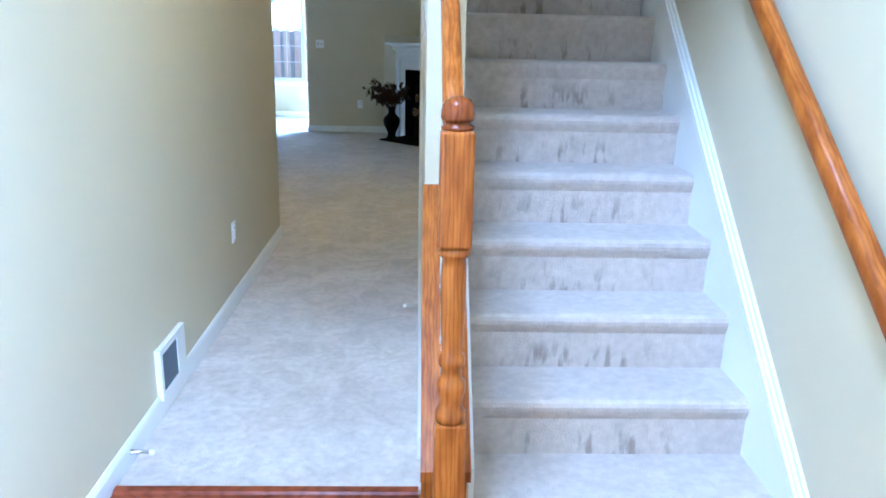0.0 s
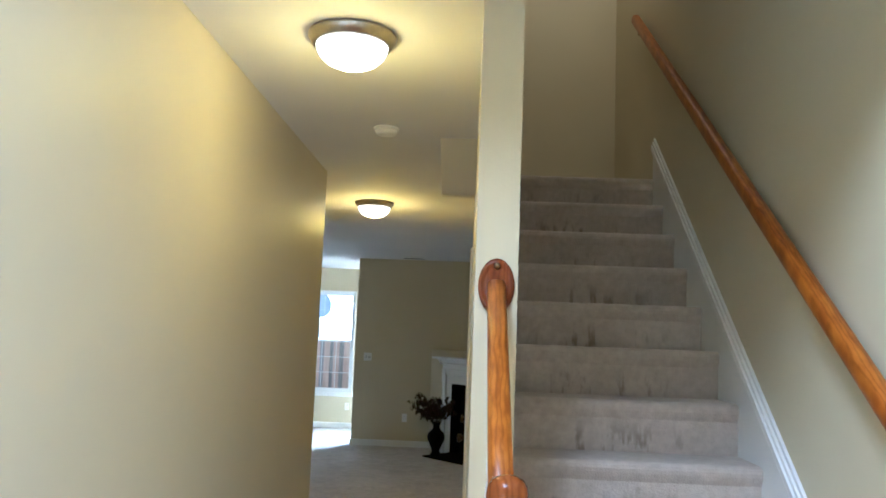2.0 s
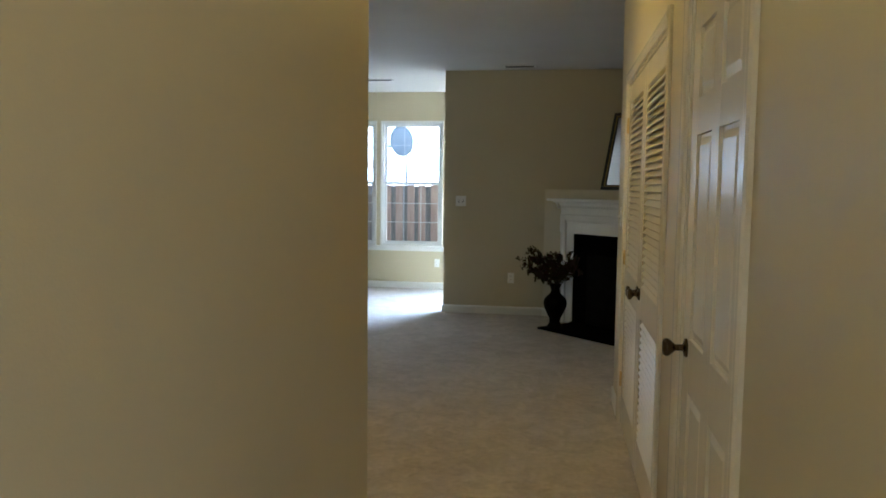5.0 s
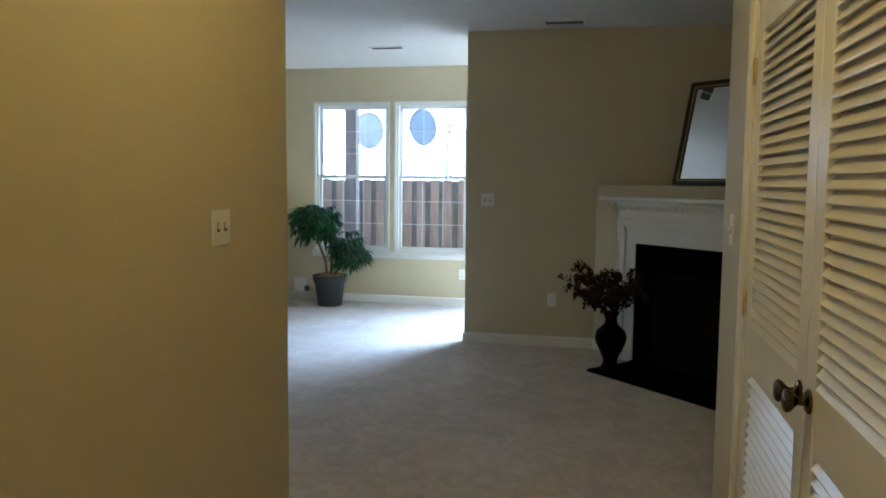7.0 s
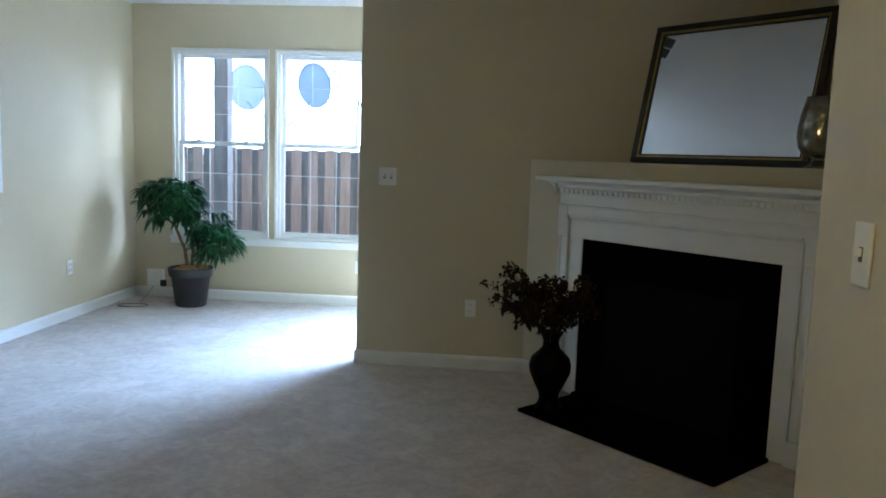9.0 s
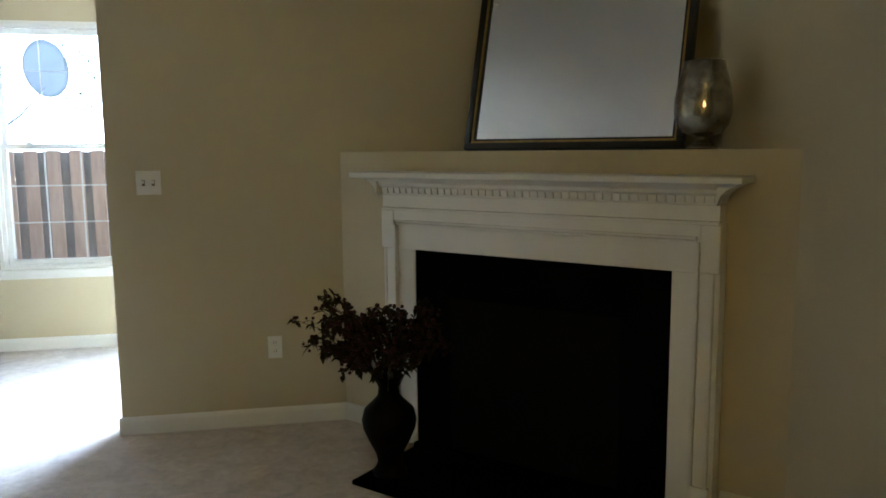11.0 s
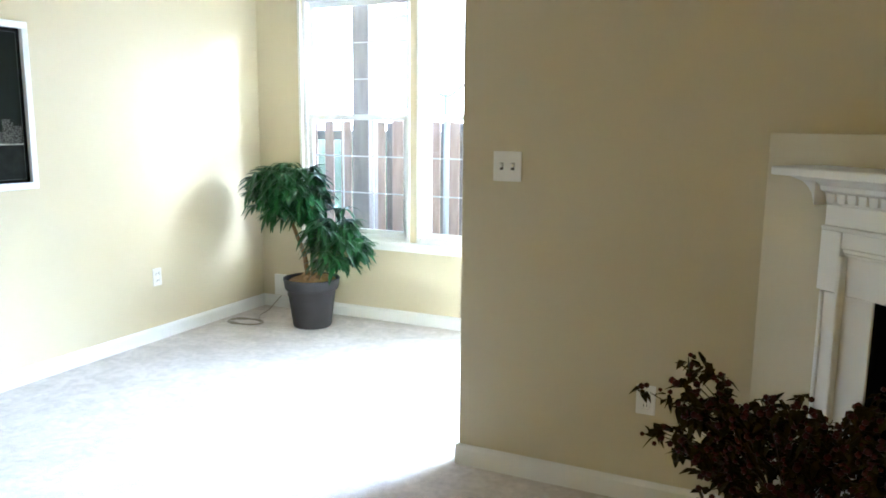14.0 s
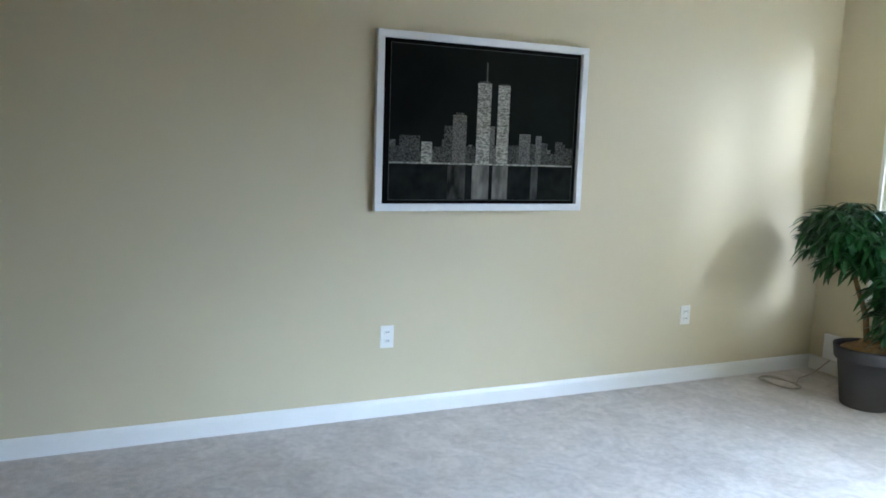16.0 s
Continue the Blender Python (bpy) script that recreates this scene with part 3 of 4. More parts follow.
# ---- hall fittings ----
def casing(name, a, b, top, w=0.06, proud=0.018):
    """A moulded door casing on the hall's right wall round an opening from a to b."""
    ob = tagged(new(name), "white painted moulded door casing", kind="structure")
    prof = [(0.0, 0.0), (0.0, 0.010), (0.006, 0.014), (0.014, proud * 0.7), (0.030, proud), (0.05, proud), (w, 0.012), (w, 0.0)]
    for s, at in ((-1, a), (1, b)):
        part("side", prism([(XR - d, at + s * q) for q, d in prof], "z", 0.001, top + w), DOORWHITE, ob)
    part("head", prism([(XR - d, top + q) for q, d in prof], "y", a - 0.001, b + 0.001), DOORWHITE, ob)
    jam = bmesh.new()
    add_box(jam, XR, a, 0.001, XC - 0.002, a + 0.015, top)
    add_box(jam, XR, b - 0.015, 0.001, XC - 0.002, b, top)
    add_box(jam, XR, a + 0.015, top - 0.015, XC - 0.002, b - 0.015, top)
    part("jamb", jam, DOORWHITE, ob)
    return ob


casing("door_casing_1", *DOOR, 2.05)
casing("door_casing_2", *CLOSET, 2.05)


def knob(y, z, x, parent, out=0.06):
    bm = spin([(0.030, 0.0), (0.030, 0.004), (0.024, 0.009), (0.011, 0.012), (0.010, out * 0.45), (0.016, out * 0.55), (0.027, out * 0.72), (0.029, out * 0.86), (0.024, out * 0.96), (0.012, out)], 0, 0, 0, 20)
    bmesh.ops.transform(bm, matrix=pose(x, y, z, 0, -90, 0), verts=bm.verts)
    return part("knob", bm, DARKBRASS, parent, "dark bronze round knob")


def panel_door():
    y0, y1, x0, x1 = DOOR[0] + 0.018, DOOR[1] - 0.018, XR + 0.008, XR + 0.045
    ob = thing("panel_door", (x0 + x1) / 2, y0, 0.008, "closed cream six-panel interior door with a bronze knob", "door")
    w = y1 - y0
    c0, c1 = y0 + 0.105, y1 - 0.105
    m0, m1 = (y0 + y1) / 2 - 0.05, (y0 + y1) / 2 + 0.05
    rows = [(0.23, 0.80), (0.97, 1.60), (1.71, 1.92)]
    bm = bmesh.new()
    add_box(bm, x0, y0, 0.008, x1, c0, 2.03, 0.002)
    add_box(bm, x0, c1, 0.008, x1, y1, 2.03, 0.002)
    add_box(bm, x0, m0, 0.1, x1, m1, 1.95)
    for a, b in ((0.008, rows[0][0]), (rows[0][1], rows[1][0]), (rows[1][1], rows[2][0]), (rows[2][1], 2.03)):
        add_box(bm, x0 + 0.0005, c0, a, x1 - 0.0005, c1, b)
    body = part("leaf", bm, DOORWHITE, ob)
    for a, b in rows:
        for p, q in ((c0, m0), (m1, c1)):
            # sunk border, then a raised field with sloping edges
            bm = box(x0 + 0.012, p, a, x1 - 0.012, q, b)
            s = 0.035
            lo = [bm.verts.new((x0 + 0.012, yy, zz)) for yy, zz in ((p + 0.012, a + 0.012), (q - 0.012, a + 0.012), (q - 0.012, b - 0.012), (p + 0.012, b - 0.012))]
            hi = [bm.verts.new((x0 + 0.003, yy, zz)) for yy, zz in ((p + s, a + s), (q - s, a + s), (q - s, b - s), (p + s, b - s))]
            for i in range(4):
                bm.faces.new((lo[i], lo[(i + 1) % 4], hi[(i + 1) % 4], hi[i]))
            bm.faces.new(hi)
            bmesh.ops.recalc_face_normals(bm, faces=bm.faces)
            part("panel", bm, DOORWHITE, ob)
    knob(y1 - 0.065, 0.935, x0, ob, 0.075)


panel_door()


def louver_door(y0, y1, knob_y, hinge_y, label):
    x0, x1 = XR + 0.004, XR + 0.036
    ob = thing("louver_door", (x0 + x1) / 2, (y0 + y1) / 2, 0.012, label, "closet door", "pair of louvred closet doors")
    st = 0.085
    for a, b in ((y0, y0 + st), (y1 - st, y1)):
        part("stile", box(x0, a, 0.012, x1, b, 2.03, 0.004), DOORWHITE, ob)
    for a, b in ((0.012, 0.20), (0.80, 0.955), (1.92, 2.03)):
        part("rail", box(x0 + 0.0005, y0 + st, a, x1 - 0.0005, y1 - st, b, 0.003), DOORWHITE, ob)
    # one slat mesh serves the whole leaf
    bm = box(-0.024, y0 + st - 0.004, -0.0035, 0.024, y1 - st + 0.004, 0.0035, 0.002, 1)
    bmesh.ops.transform(bm, matrix=pose(0, 0, 0, 0, -55, 0), verts=bm.verts)
    me = bpy.data.meshes.new("slat")
    bm.to_mesh(me)
    bm.free()
    me.materials.append(DOORWHITE)
    inv = full(ob).inverted()
    for a, b, count in ((0.20, 0.80, 18), (0.955, 1.92, 29)):
        for i in range(count):
            s = new("slat", me)
            s.parent, s.matrix_parent_inverse = ob, inv
            s.matrix_basis = pose((x0 + x1) / 2, 0, a + (b - a) * (i + 0.5) / count)
    knob(knob_y, 0.915, x0, ob, 0.06)
    for z in (0.28, 1.02, 1.80):
        bm = box(x0 - 0.005, hinge_y - 0.014, z - 0.045, x0 + 0.003, hinge_y + 0.014, z + 0.045, 0.002)
        bar = spin([(0.006, -0.045), (0.006, 0.045)], x0 - 0.006, hinge_y, z, 8)
        t = bpy.data.meshes.new("tmp")
        bar.to_mesh(t)
        bar.free()
        bm.from_mesh(t)
        bpy.data.meshes.remove(t)
        part("hinge", bm, HINGE, ob, "brass butt hinge")


YM = 6.38
louver_door(CLOSET[0] + 0.018, YM - 0.002, YM - 0.045, CLOSET[0] + 0.018, "closed cream louvred closet door hinged beside the hall door")
louver_door(YM + 0.002, CLOSET[1] - 0.018, YM + 0.045, CLOSET[1] - 0.018, "closed cream louvred closet door hinged beside the living room")


def plate(kind, m, wide=0.072, tall=0.116, toggles=1, label=""):
    """A switch or socket plate, built in the plane y = 0 facing -y, then put at m."""
    names = {"switch": ("wall_switch", "light switch"), "outlet": ("wall_outlet", "power outlet")}[kind]
    ob = new(names[0])
    ob.matrix_basis = m
    tagged(ob, label, names[1])

    def put(name, bm, material, tag=""):
        bmesh.ops.transform(bm, matrix=m, verts=bm.verts)
        return part(name, bm, material, ob, tag)
    put("cover_plate", box(-wide / 2, -0.006, -tall / 2, wide / 2, 0.0, tall / 2, 0.003), PLATE)
    for i in range(toggles):
        cx = (i - (toggles - 1) / 2) * 0.046
        if kind == "switch":
            put("slot", box(cx - 0.007, -0.0072, -0.014, cx + 0.007, -0.005, 0.014), VENTGREY)
            bm = box(cx - 0.005, -0.020, -0.004, cx + 0.005, -0.005, 0.012, 0.002)
            put("toggle", bm, PLATE, "small white toggle")
        else:
            for dz in (-0.022, 0.022):
                bm = box(cx - 0.017, -0.009, dz - 0.014, cx + 0.017, -0.005, dz + 0.014, 0.005)
                face = put("socket", bm, PLATE)
                for dx in (-0.006, 0.006):
                    b2 = box(cx + dx - 0.0012, -0.0102, dz - 0.003, cx + dx + 0.0012, -0.008, dz + 0.007)
                    bmesh.ops.transform(b2, matrix=m, verts=b2.verts)
                    part("slot", b2, SLOT, face)
    return ob


FACE_R = lambda x, y, z: pose(x, y, z, 0, 0, 90)    # on a wall facing +x
FACE_L = lambda x, y, z: pose(x, y, z, 0, 0, -90)   # on a wall facing -x
plate("outlet", FACE_R(XL, 3.61, 0.41), label="white duplex outlet on the hall wall near the carpet")
plate("outlet", FACE_R(-0.03, 6.13, 0.40), label="white duplex outlet low on the set-back hall wall")
plate("switch", FACE_R(-0.03, 6.68, 1.27), wide=0.116, toggles=2, label="white double toggle switch on the set-back hall wall")
plate("switch", FACE_L(XR, 7.50, 1.25), label="white toggle switch beside the closet door", tall=0.12)
plate("switch", pose(0.19, YA, 1.264), wide=0.116, toggles=2, label="white double toggle switch on the fireplace wall")
plate("outlet", pose(0.762, YA, 0.412), label="white duplex outlet beside the flower vase")
plate("outlet", FACE_R(XP, 9.905, 0.418), label="white duplex outlet below the framed skyline picture")
plate("outlet", FACE_R(XP, 11.815, 0.418), label="white duplex outlet near the potted plant")
plate("outlet", pose(-0.372, YW, 0.36), label="white duplex outlet under the window")

# return-air register on the hall wall
reg = thing("wall_register", XL, 2.44, 0.09, "white metal floor-level air register with dark slots", "vent")
bm = bmesh.new()
for a, b, c, d in ((2.29, 0.07, 2.60, 0.095), (2.29, 0.255, 2.60, 0.28), (2.29, 0.095, 2.315, 0.255), (2.50, 0.095, 2.60, 0.255)):
    add_box(bm, XL, a, b, XL + 0.022, c, d)
part("frame", bm, WHITE, reg)
part("backing", box(XL, 2.315, 0.095, XL + 0.004, 2.50, 0.255), SLOT, reg)
for i in range(16):
    y = 2.321 + i * 0.0116
    part("slat", prism([(XL + 0.005, y), (XL + 0.006, y + 0.001), (XL + 0.018, y + 0.006), (XL + 0.017, y + 0.0045)], "z", 0.095, 0.255), VENTGREY, reg)


def doorstop(x, y, side, label):
    ob = thing("doorstop", x, y, 0.05, label, "doorstop", "spring doorstops")
    bm = spin([(0.010, 0.0), (0.010, 0.004), (0.006, 0.008), (0.006, 0.06), (0.0065, 0.061), (0.0065, 0.066)], 0, 0, 0, 10)
    bmesh.ops.transform(bm, matrix=pose(x, y, 0.05, 0, 90 * side, 0), verts=bm.verts)
    part("spring", bm, NICKEL, ob)
    bm = spin([(0.009, 0.064), (0.010, 0.068), (0.010, 0.078), (0.006, 0.082)], 0, 0, 0, 10)
    bmesh.ops.transform(bm, matrix=pose(x, y, 0.05, 0, 90 * side, 0), verts=bm.verts)
    part("tip", bm, PLATE, ob, "white rubber tip")


doorstop(XL + 0.014, 1.95, 1, "small metal spring doorstop on the hall skirting")
doorstop(XR - 0.014, 3.45, -1, "small metal spring doorstop below the stair wall")


def ceiling_light(x, y):
    ob = thing("ceiling_light", x, y, H, "lit flush ceiling light with a glass bowl and nickel rim", "ceiling light", "hall ceiling lights")
    part("rim", spin([(0.165, 0.0), (0.165, -0.012), (0.155, -0.026), (0.148, -0.040), (0.136, -0.046), (0.130, -0.040)], x, y, H, 40), NICKEL, ob)
    part("bowl", spin([(0.134, -0.038), (0.132, -0.055), (0.120, -0.080), (0.096, -0.103), (0.062, -0.119), (0.025, -0.126), (0.002, -0.127)], x, y, H, 40), BOWL, ob, "glowing frosted glass bowl")
    part("finial", spin([(0.012, -0.124), (0.013, -0.130), (0.008, -0.136), (0.002, -0.138)], x, y, H, 16), NICKEL, ob)
    return ob


ceiling_light(1.175, 2.58)
ceiling_light(0.81, 6.20)
det = thing("smoke_detector", 1.165, 3.85, H, "round white smoke detector on the hall ceiling", "smoke detector")
part("base", spin([(0.068, 0.0), (0.068, -0.010), (0.060, -0.012), (0.002, -0.012)], 1.165, 3.85, H), PLATE, det)
part("cover", spin([(0.058, -0.012), (0.056, -0.030), (0.048, -0.036), (0.002, -0.037)], 1.165, 3.85, H), PLATE, det)


def ceiling_vent(x, y, label):
    ob = thing("ceiling_vent", x, y, H, label, "vent", "ceiling vents")
    bm = bmesh.new()
    for a, b, c, d in ((-0.17, -0.065, 0.17, -0.045), (-0.17, 0.045, 0.17, 0.065), (-0.17, -0.045, -0.15, 0.045), (0.15, -0.045, 0.17, 0.045), (-0.008, -0.045, 0.008, 0.045)):
        add_box(bm, x + a, y + b, H - 0.008, x + c, y + d, H)
    part("frame", bm, PLATE, ob)
    part("backing", box(x - 0.15, y - 0.045, H - 0.002, x + 0.15, y + 0.045, H), SLOT, ob)
    for i in range(5):
        yy = y - 0.036 + i * 0.018
        part("slat", prism([(yy - 0.006, H - 0.004), (yy - 0.005, H - 0.003), (yy + 0.006, H - 0.009), (yy + 0.005, H - 0.010)], "x", x - 0.15, x + 0.15), VENTGREY, ob)


ceiling_vent(0.83, 10.72, "white slotted ceiling vent near the fireplace wall")
ceiling_vent(-0.91, 11.66, "white slotted ceiling vent in front of the windows")


# ---- windows ----
def window(name, a, b):
    ob = tagged(new(name), "white double-hung window with grilles, overlooking a fence", kind="structure")
    y0 = YW
    f = 0.03
    fr = part("frame", window_ring(a, b, ZB, ZT, f, y0 + 0.03, y0 + 0.13), VINYL, ob)
    part("casing", window_ring(a - 0.012, b + 0.012, ZB - 0.0, ZT + 0.012, 0.024, y0 - 0.012, y0 + 0.0), WHITE, ob)
    part("sill", box(a - 0.0395, y0 - 0.035, ZB - 0.03, b + 0.0395, y0 + 0.03, ZB, 0.005), WHITE, ob)
    part("apron", box(a - 0.0395, y0 - 0.012, ZB - 0.07, b + 0.0395, y0, ZB - 0.03, 0.003), WHITE, ob)
    zm = 1.457
    for nm, zb, zt, y in (("lower_sash", ZB + f, zm + 0.02, y0 + 0.045), ("upper_sash", zm - 0.02, ZT - f, y0 + 0.085)):
        sash = part(nm, window_ring(a + f, b - f, zb, zt, 0.035, y, y + 0.032), VINYL, ob)
        ia, ib, iz, it = a + f + 0.035, b - f - 0.035, zb + 0.035, zt - 0.035
        g = 0.0035 if nm == "upper_sash" else 0.005
        for i in (1, 2):
            x = ia + (ib - ia) * i / 3
            part("muntin", box(x - g, y + 0.013, iz, x + g, y + 0.019, it), VINYL, sash)
            z = iz + (it - iz) * i / 3
            part("muntin", box(ia, y + 0.0134, z - g, ib, y + 0.0186, z + g), VINYL, sash)
        pane = part("pane", box(ia, y + 0.006, iz, ib, y + 0.009, it), GLASS, sash)
        pane.visible_shadow = False
    for x in (a + 0.22, b - 0.22):
        part("latch", box(x - 0.02, y0 + 0.038, zm + 0.018, x + 0.02, y0 + 0.06, zm + 0.034, 0.003), VINYL, ob)


def window_ring(a, b, zb, zt, w, y0, y1):
    bm = bmesh.new()
    add_box(bm, a, y0, zb, b, y1, zb + w)
    add_box(bm, a, y0, zt - w, b, y1, zt)
    add_box(bm, a, y0 + 0.0004, zb + w, a + w, y1 - 0.0004, zt - w)
    add_box(bm, b - w, y0 + 0.0004, zb + w, b, y1 - 0.0004, zt - w)
    return bm


window("window_1", *WINS[0])
window("window_2", *WINS[1])

# ---- fireplace ----
R2 = math.sqrt(0.5)
FP = Matrix(((R2, -R2, 0, 1.12), (-R2, -R2, 0, 11.0), (0, 0, 1, 0), (0, 0, 0, 1)))   # u along the front, v into the room


def at_fire(bm):
    bmesh.ops.transform(bm, matrix=FP, verts=bm.verts)
    bmesh.ops.recalc_face_normals(bm, faces=bm.faces)
    return bm


chase_top = 1.405
chase = structure("wall_chase", prism([(1.12, 11.0), (XF, 11.0 - (XF - 1.12)), (XF, 11.0)], "z", 0, chase_top), WALL, "low diagonal chimney wall with a deep ledge")
baseboard("baseboard_chase_left", (1.12, 11.0), (1.12 + 0.34 * R2, 11.0 - 0.34 * R2), (-R2, -R2))
baseboard("baseboard_chase_right", (1.12 + 1.92 * R2, 11.0 - 1.92 * R2), (XF, 11.0 - (XF - 1.12)), (-R2, -R2))
fire = new("fireplace")
fire.matrix_basis = pose(1.12 + 1.12 * R2, 11.0 - 1.12 * R2, 0)
tagged(fire, "white dentilled fireplace mantel around black slate and firebox", "fireplace")
U0, U1 = 0.525, 1.732          # the black facing
part("facing", at_fire(box(U0 - 0.02, 0.002, 0.02, U1 + 0.02, 0.078, 0.965)), BLACK, fire, "black slate facing")
part("firebox", at_fire(box(0.72, 0.078, 0.025, 1.53, 0.082, 0.74)), SOOT, fire, "dark firebox screen")
for nm, a, b in (("leg", 0.345, U0), ("leg", U1, 1.91)):
    part(nm, at_fire(box(a, 0.002, 0.0, b, 0.085, 0.95, 0.003)), WHITE, fire)
# eared architrave: a moulded band that steps out near the top and runs across under the frieze
for s_, inner, outer in ((1, 0.430, 0.362), (-1, 1.825, 1.893)):
    lo, hi = sorted((inner - s_ * 0.014, outer))
    leg = part("pilaster", at_fire(box(lo, 0.085, 0.0, hi, 0.104, 0.955, 0.004)), WHITE, fire)
    part("plinth", at_fire(box(lo - 0.008, 0.085, 0.0, hi + 0.008, 0.114, 0.13, 0.004)), WHITE, leg)
    lo, hi = sorted((inner - s_ * 0.014, outer - s_ * 0.018))
    part("ear", at_fire(box(lo, 0.085, 0.955, hi, 0.106, 1.133, 0.004)), WHITE, leg)
    lo, hi = sorted((inner, inner - s_ * 0.013))
    part("inner_bead", at_fire(box(lo, 0.085, 0.0, hi, 0.112, 1.066, 0.005, 3)), WHITE, leg)
    lo, hi = sorted((outer, outer + s_ * 0.014))
    part("outer_bead", at_fire(box(lo, 0.1035, 0.13, hi, 0.112, 0.955, 0.004, 3)), WHITE, leg)
part("lintel", at_fire(box(0.345, 0.002, 0.95, 1.91, 0.085, 1.135, 0.002)), WHITE, fire)
part("head_band", at_fire(box(0.416, 0.085, 1.086, 1.839, 0.103, 1.133, 0.002)), WHITE, fire)
for z0, z1, v in ((1.064, 1.074, 0.100), (1.076, 1.088, 0.110)):
    part("bead", at_fire(box(0.430, 0.085, z0, 1.825, v, z1, 0.003, 3)), WHITE, fire)
part("frieze", at_fire(box(0.350, 0.002, 1.135, 1.905, 0.100, 1.205, 0.002)), WHITE, fire)
part("frieze_bead", at_fire(box(0.347, 0.002, 1.133, 1.908, 0.112, 1.147, 0.005, 3)), WHITE, fire)
# stepped crown under the shelf
crown = [(0.0, 1.235), (0.100, 1.205), (0.104, 1.212), (0.112, 1.240), (0.130, 1.248), (0.134, 1.262), (0.160, 1.280), (0.176, 1.286), (0.0, 1.286)]
bm = bmesh.new()
rings = []
for grow in (0, 1):
    base = 0.352 if grow == 0 else 1.903
    sgn = -1 if grow == 0 else 1
    rings.append([bm.verts.new((base + sgn * max(0.0, v - 0.100), v, z)) for v, z in crown[1:8]] + [bm.verts.new((base, 0.002, 1.286)), bm.verts.new((base, 0.002, 1.205))])
k = len(rings[0])
for i in range(k):
    bm.faces.new((rings[0][i], rings[1][i], rings[1][(i + 1) % k], rings[0][(i + 1) % k]))
bm.faces.new(rings[0])
bm.faces.new(rings[1][::-1])
part("crown_moulding", at_fire(bm), WHITE, fire)
for s in (-1, 1):
    u = 0.352 if s < 0 else 1.903
    part("crown_return", at_fire(prism([(u, 1.206), (u + s * 0.012, 1.24), (u + s * 0.034, 1.262), (u + s * 0.076, 1.286), (u, 1.286)], "y", 0.002, 0.15)), WHITE, fire)
part("shelf", at_fire(box(0.232, 0.002, 1.286, 2.0, 0.205, 1.312, 0.006, 3)), WHITE, fire)
n_teeth = 43
for i in range(n_teeth):
    u = 0.362 + (1.893 - 0.362) * (i + 0.5) / n_teeth
    part("dentil", at_fire(box(u - 0.0125, 0.098, 1.214, u + 0.0125, 0.117, 1.240)), WHITE, fire)
hearth = new("hearth")
hearth.matrix_basis = pose(1.12 + 1.15 * R2 - 0.3 * R2, 11.0 - 1.15 * R2 - 0.3 * R2, 0)
tagged(hearth, "flush black slate hearth slab on the carpet", "hearth")
part("slab", at_fire(box(0.555, 0.12, 0.002, 1.765, 0.60, 0.022, 0.003)), BLACK, hearth)
part("inner_slab", at_fire(box(U0 + 0.002, 0.079, 0.002, U1 - 0.002, 0.119, 0.022)), BLACK, hearth)

# leaning mirror: built upright at the origin, then tipped back on to the ledge
mirror = new("mirror")
MH, MW = 0.83, 1.062
MM = FP @ pose(0.605 + MW / 2, -0.235, chase_top + 0.002, 0, 0, 0) @ pose(0, 0, 0, 13.5, 0, 0)
mirror.matrix_basis = Matrix.Translation(MM.translation)
tagged(mirror, "large black and gilt framed mirror leaning on the ledge", "mirror")


def at_mirror(bm):
    bmesh.ops.transform(bm, matrix=MM, verts=bm.verts)
    bmesh.ops.recalc_face_normals(bm, faces=bm.faces)
    return bm


def ring_frame(w, h, band, v0, v1, inset):
    bm = bmesh.new()
    a = w / 2 - inset
    zb, zt = inset, h - inset
    add_box(bm, -a, v0, zb, a, v1, zb + band, 0.003)
    add_box(bm, -a, v0, zt - band, a, v1, zt, 0.003)
    add_box(bm, -a, v0, zb + band, -a + band, v1, zt - band, 0.003)
    add_box(bm, a - band, v0, zb + band, a, v1, zt - band, 0.003)
    return bm


part("frame", at_mirror(ring_frame(MW, MH, 0.032, -0.012, 0.022, 0)), FRAMEBLACK, mirror)
part("gilt_bead", at_mirror(ring_frame(MW, MH, 0.011, -0.008, 0.016, 0.032)), GILT, mirror, "thin gilt inner bead")
part("inner_lip", at_mirror(ring_frame(MW, MH, 0.010, -0.008, 0.010, 0.043)), FRAMEBLACK, mirror)
part("glass", at_mirror(box(-MW / 2 + 0.053, -0.006, 0.053, MW / 2 - 0.053, 0.002, MH - 0.053)), MIRROR, mirror, "silvered mirror glass")

# hurricane candle holder on the ledge
hx, hy, _ = FP @ Vector((1.775, -0.10, 0))
hur = thing("candle_holder", hx, hy, chase_top, "mottled mercury-glass hurricane candle holder on the ledge", "candle holder")
part("foot", spin([(0.062, 0.001), (0.062, 0.010), (0.045, 0.020), (0.026, 0.034), (0.022, 0.046), (0.034, 0.052)], hx, hy, chase_top), SMOKE, hur)
part("shade", spin([(0.030, 0.050), (0.072, 0.062), (0.098, 0.095), (0.108, 0.14), (0.107, 0.19), (0.097, 0.25), (0.083, 0.305), (0.076, 0.335), (0.073, 0.335), (0.080, 0.305), (0.094, 0.25), (0.104, 0.19), (0.105, 0.14), (0.094, 0.10), (0.06, 0.07), (0.002, 0.068)], hx, hy, chase_top, 36), SMOKE, hur)
# the warm glint on the glass, made as an emissive bead at its surface
part("flame", spin([(0.001, 0.0), (0.005, 0.006), (0.006, 0.011), (0.003, 0.020), (0.001, 0.025)], hx - 0.049, hy - 0.095, chase_top + 0.155, 10), GLINTGLOW, hur, "warm glint made as a small glowing bead on the shade")

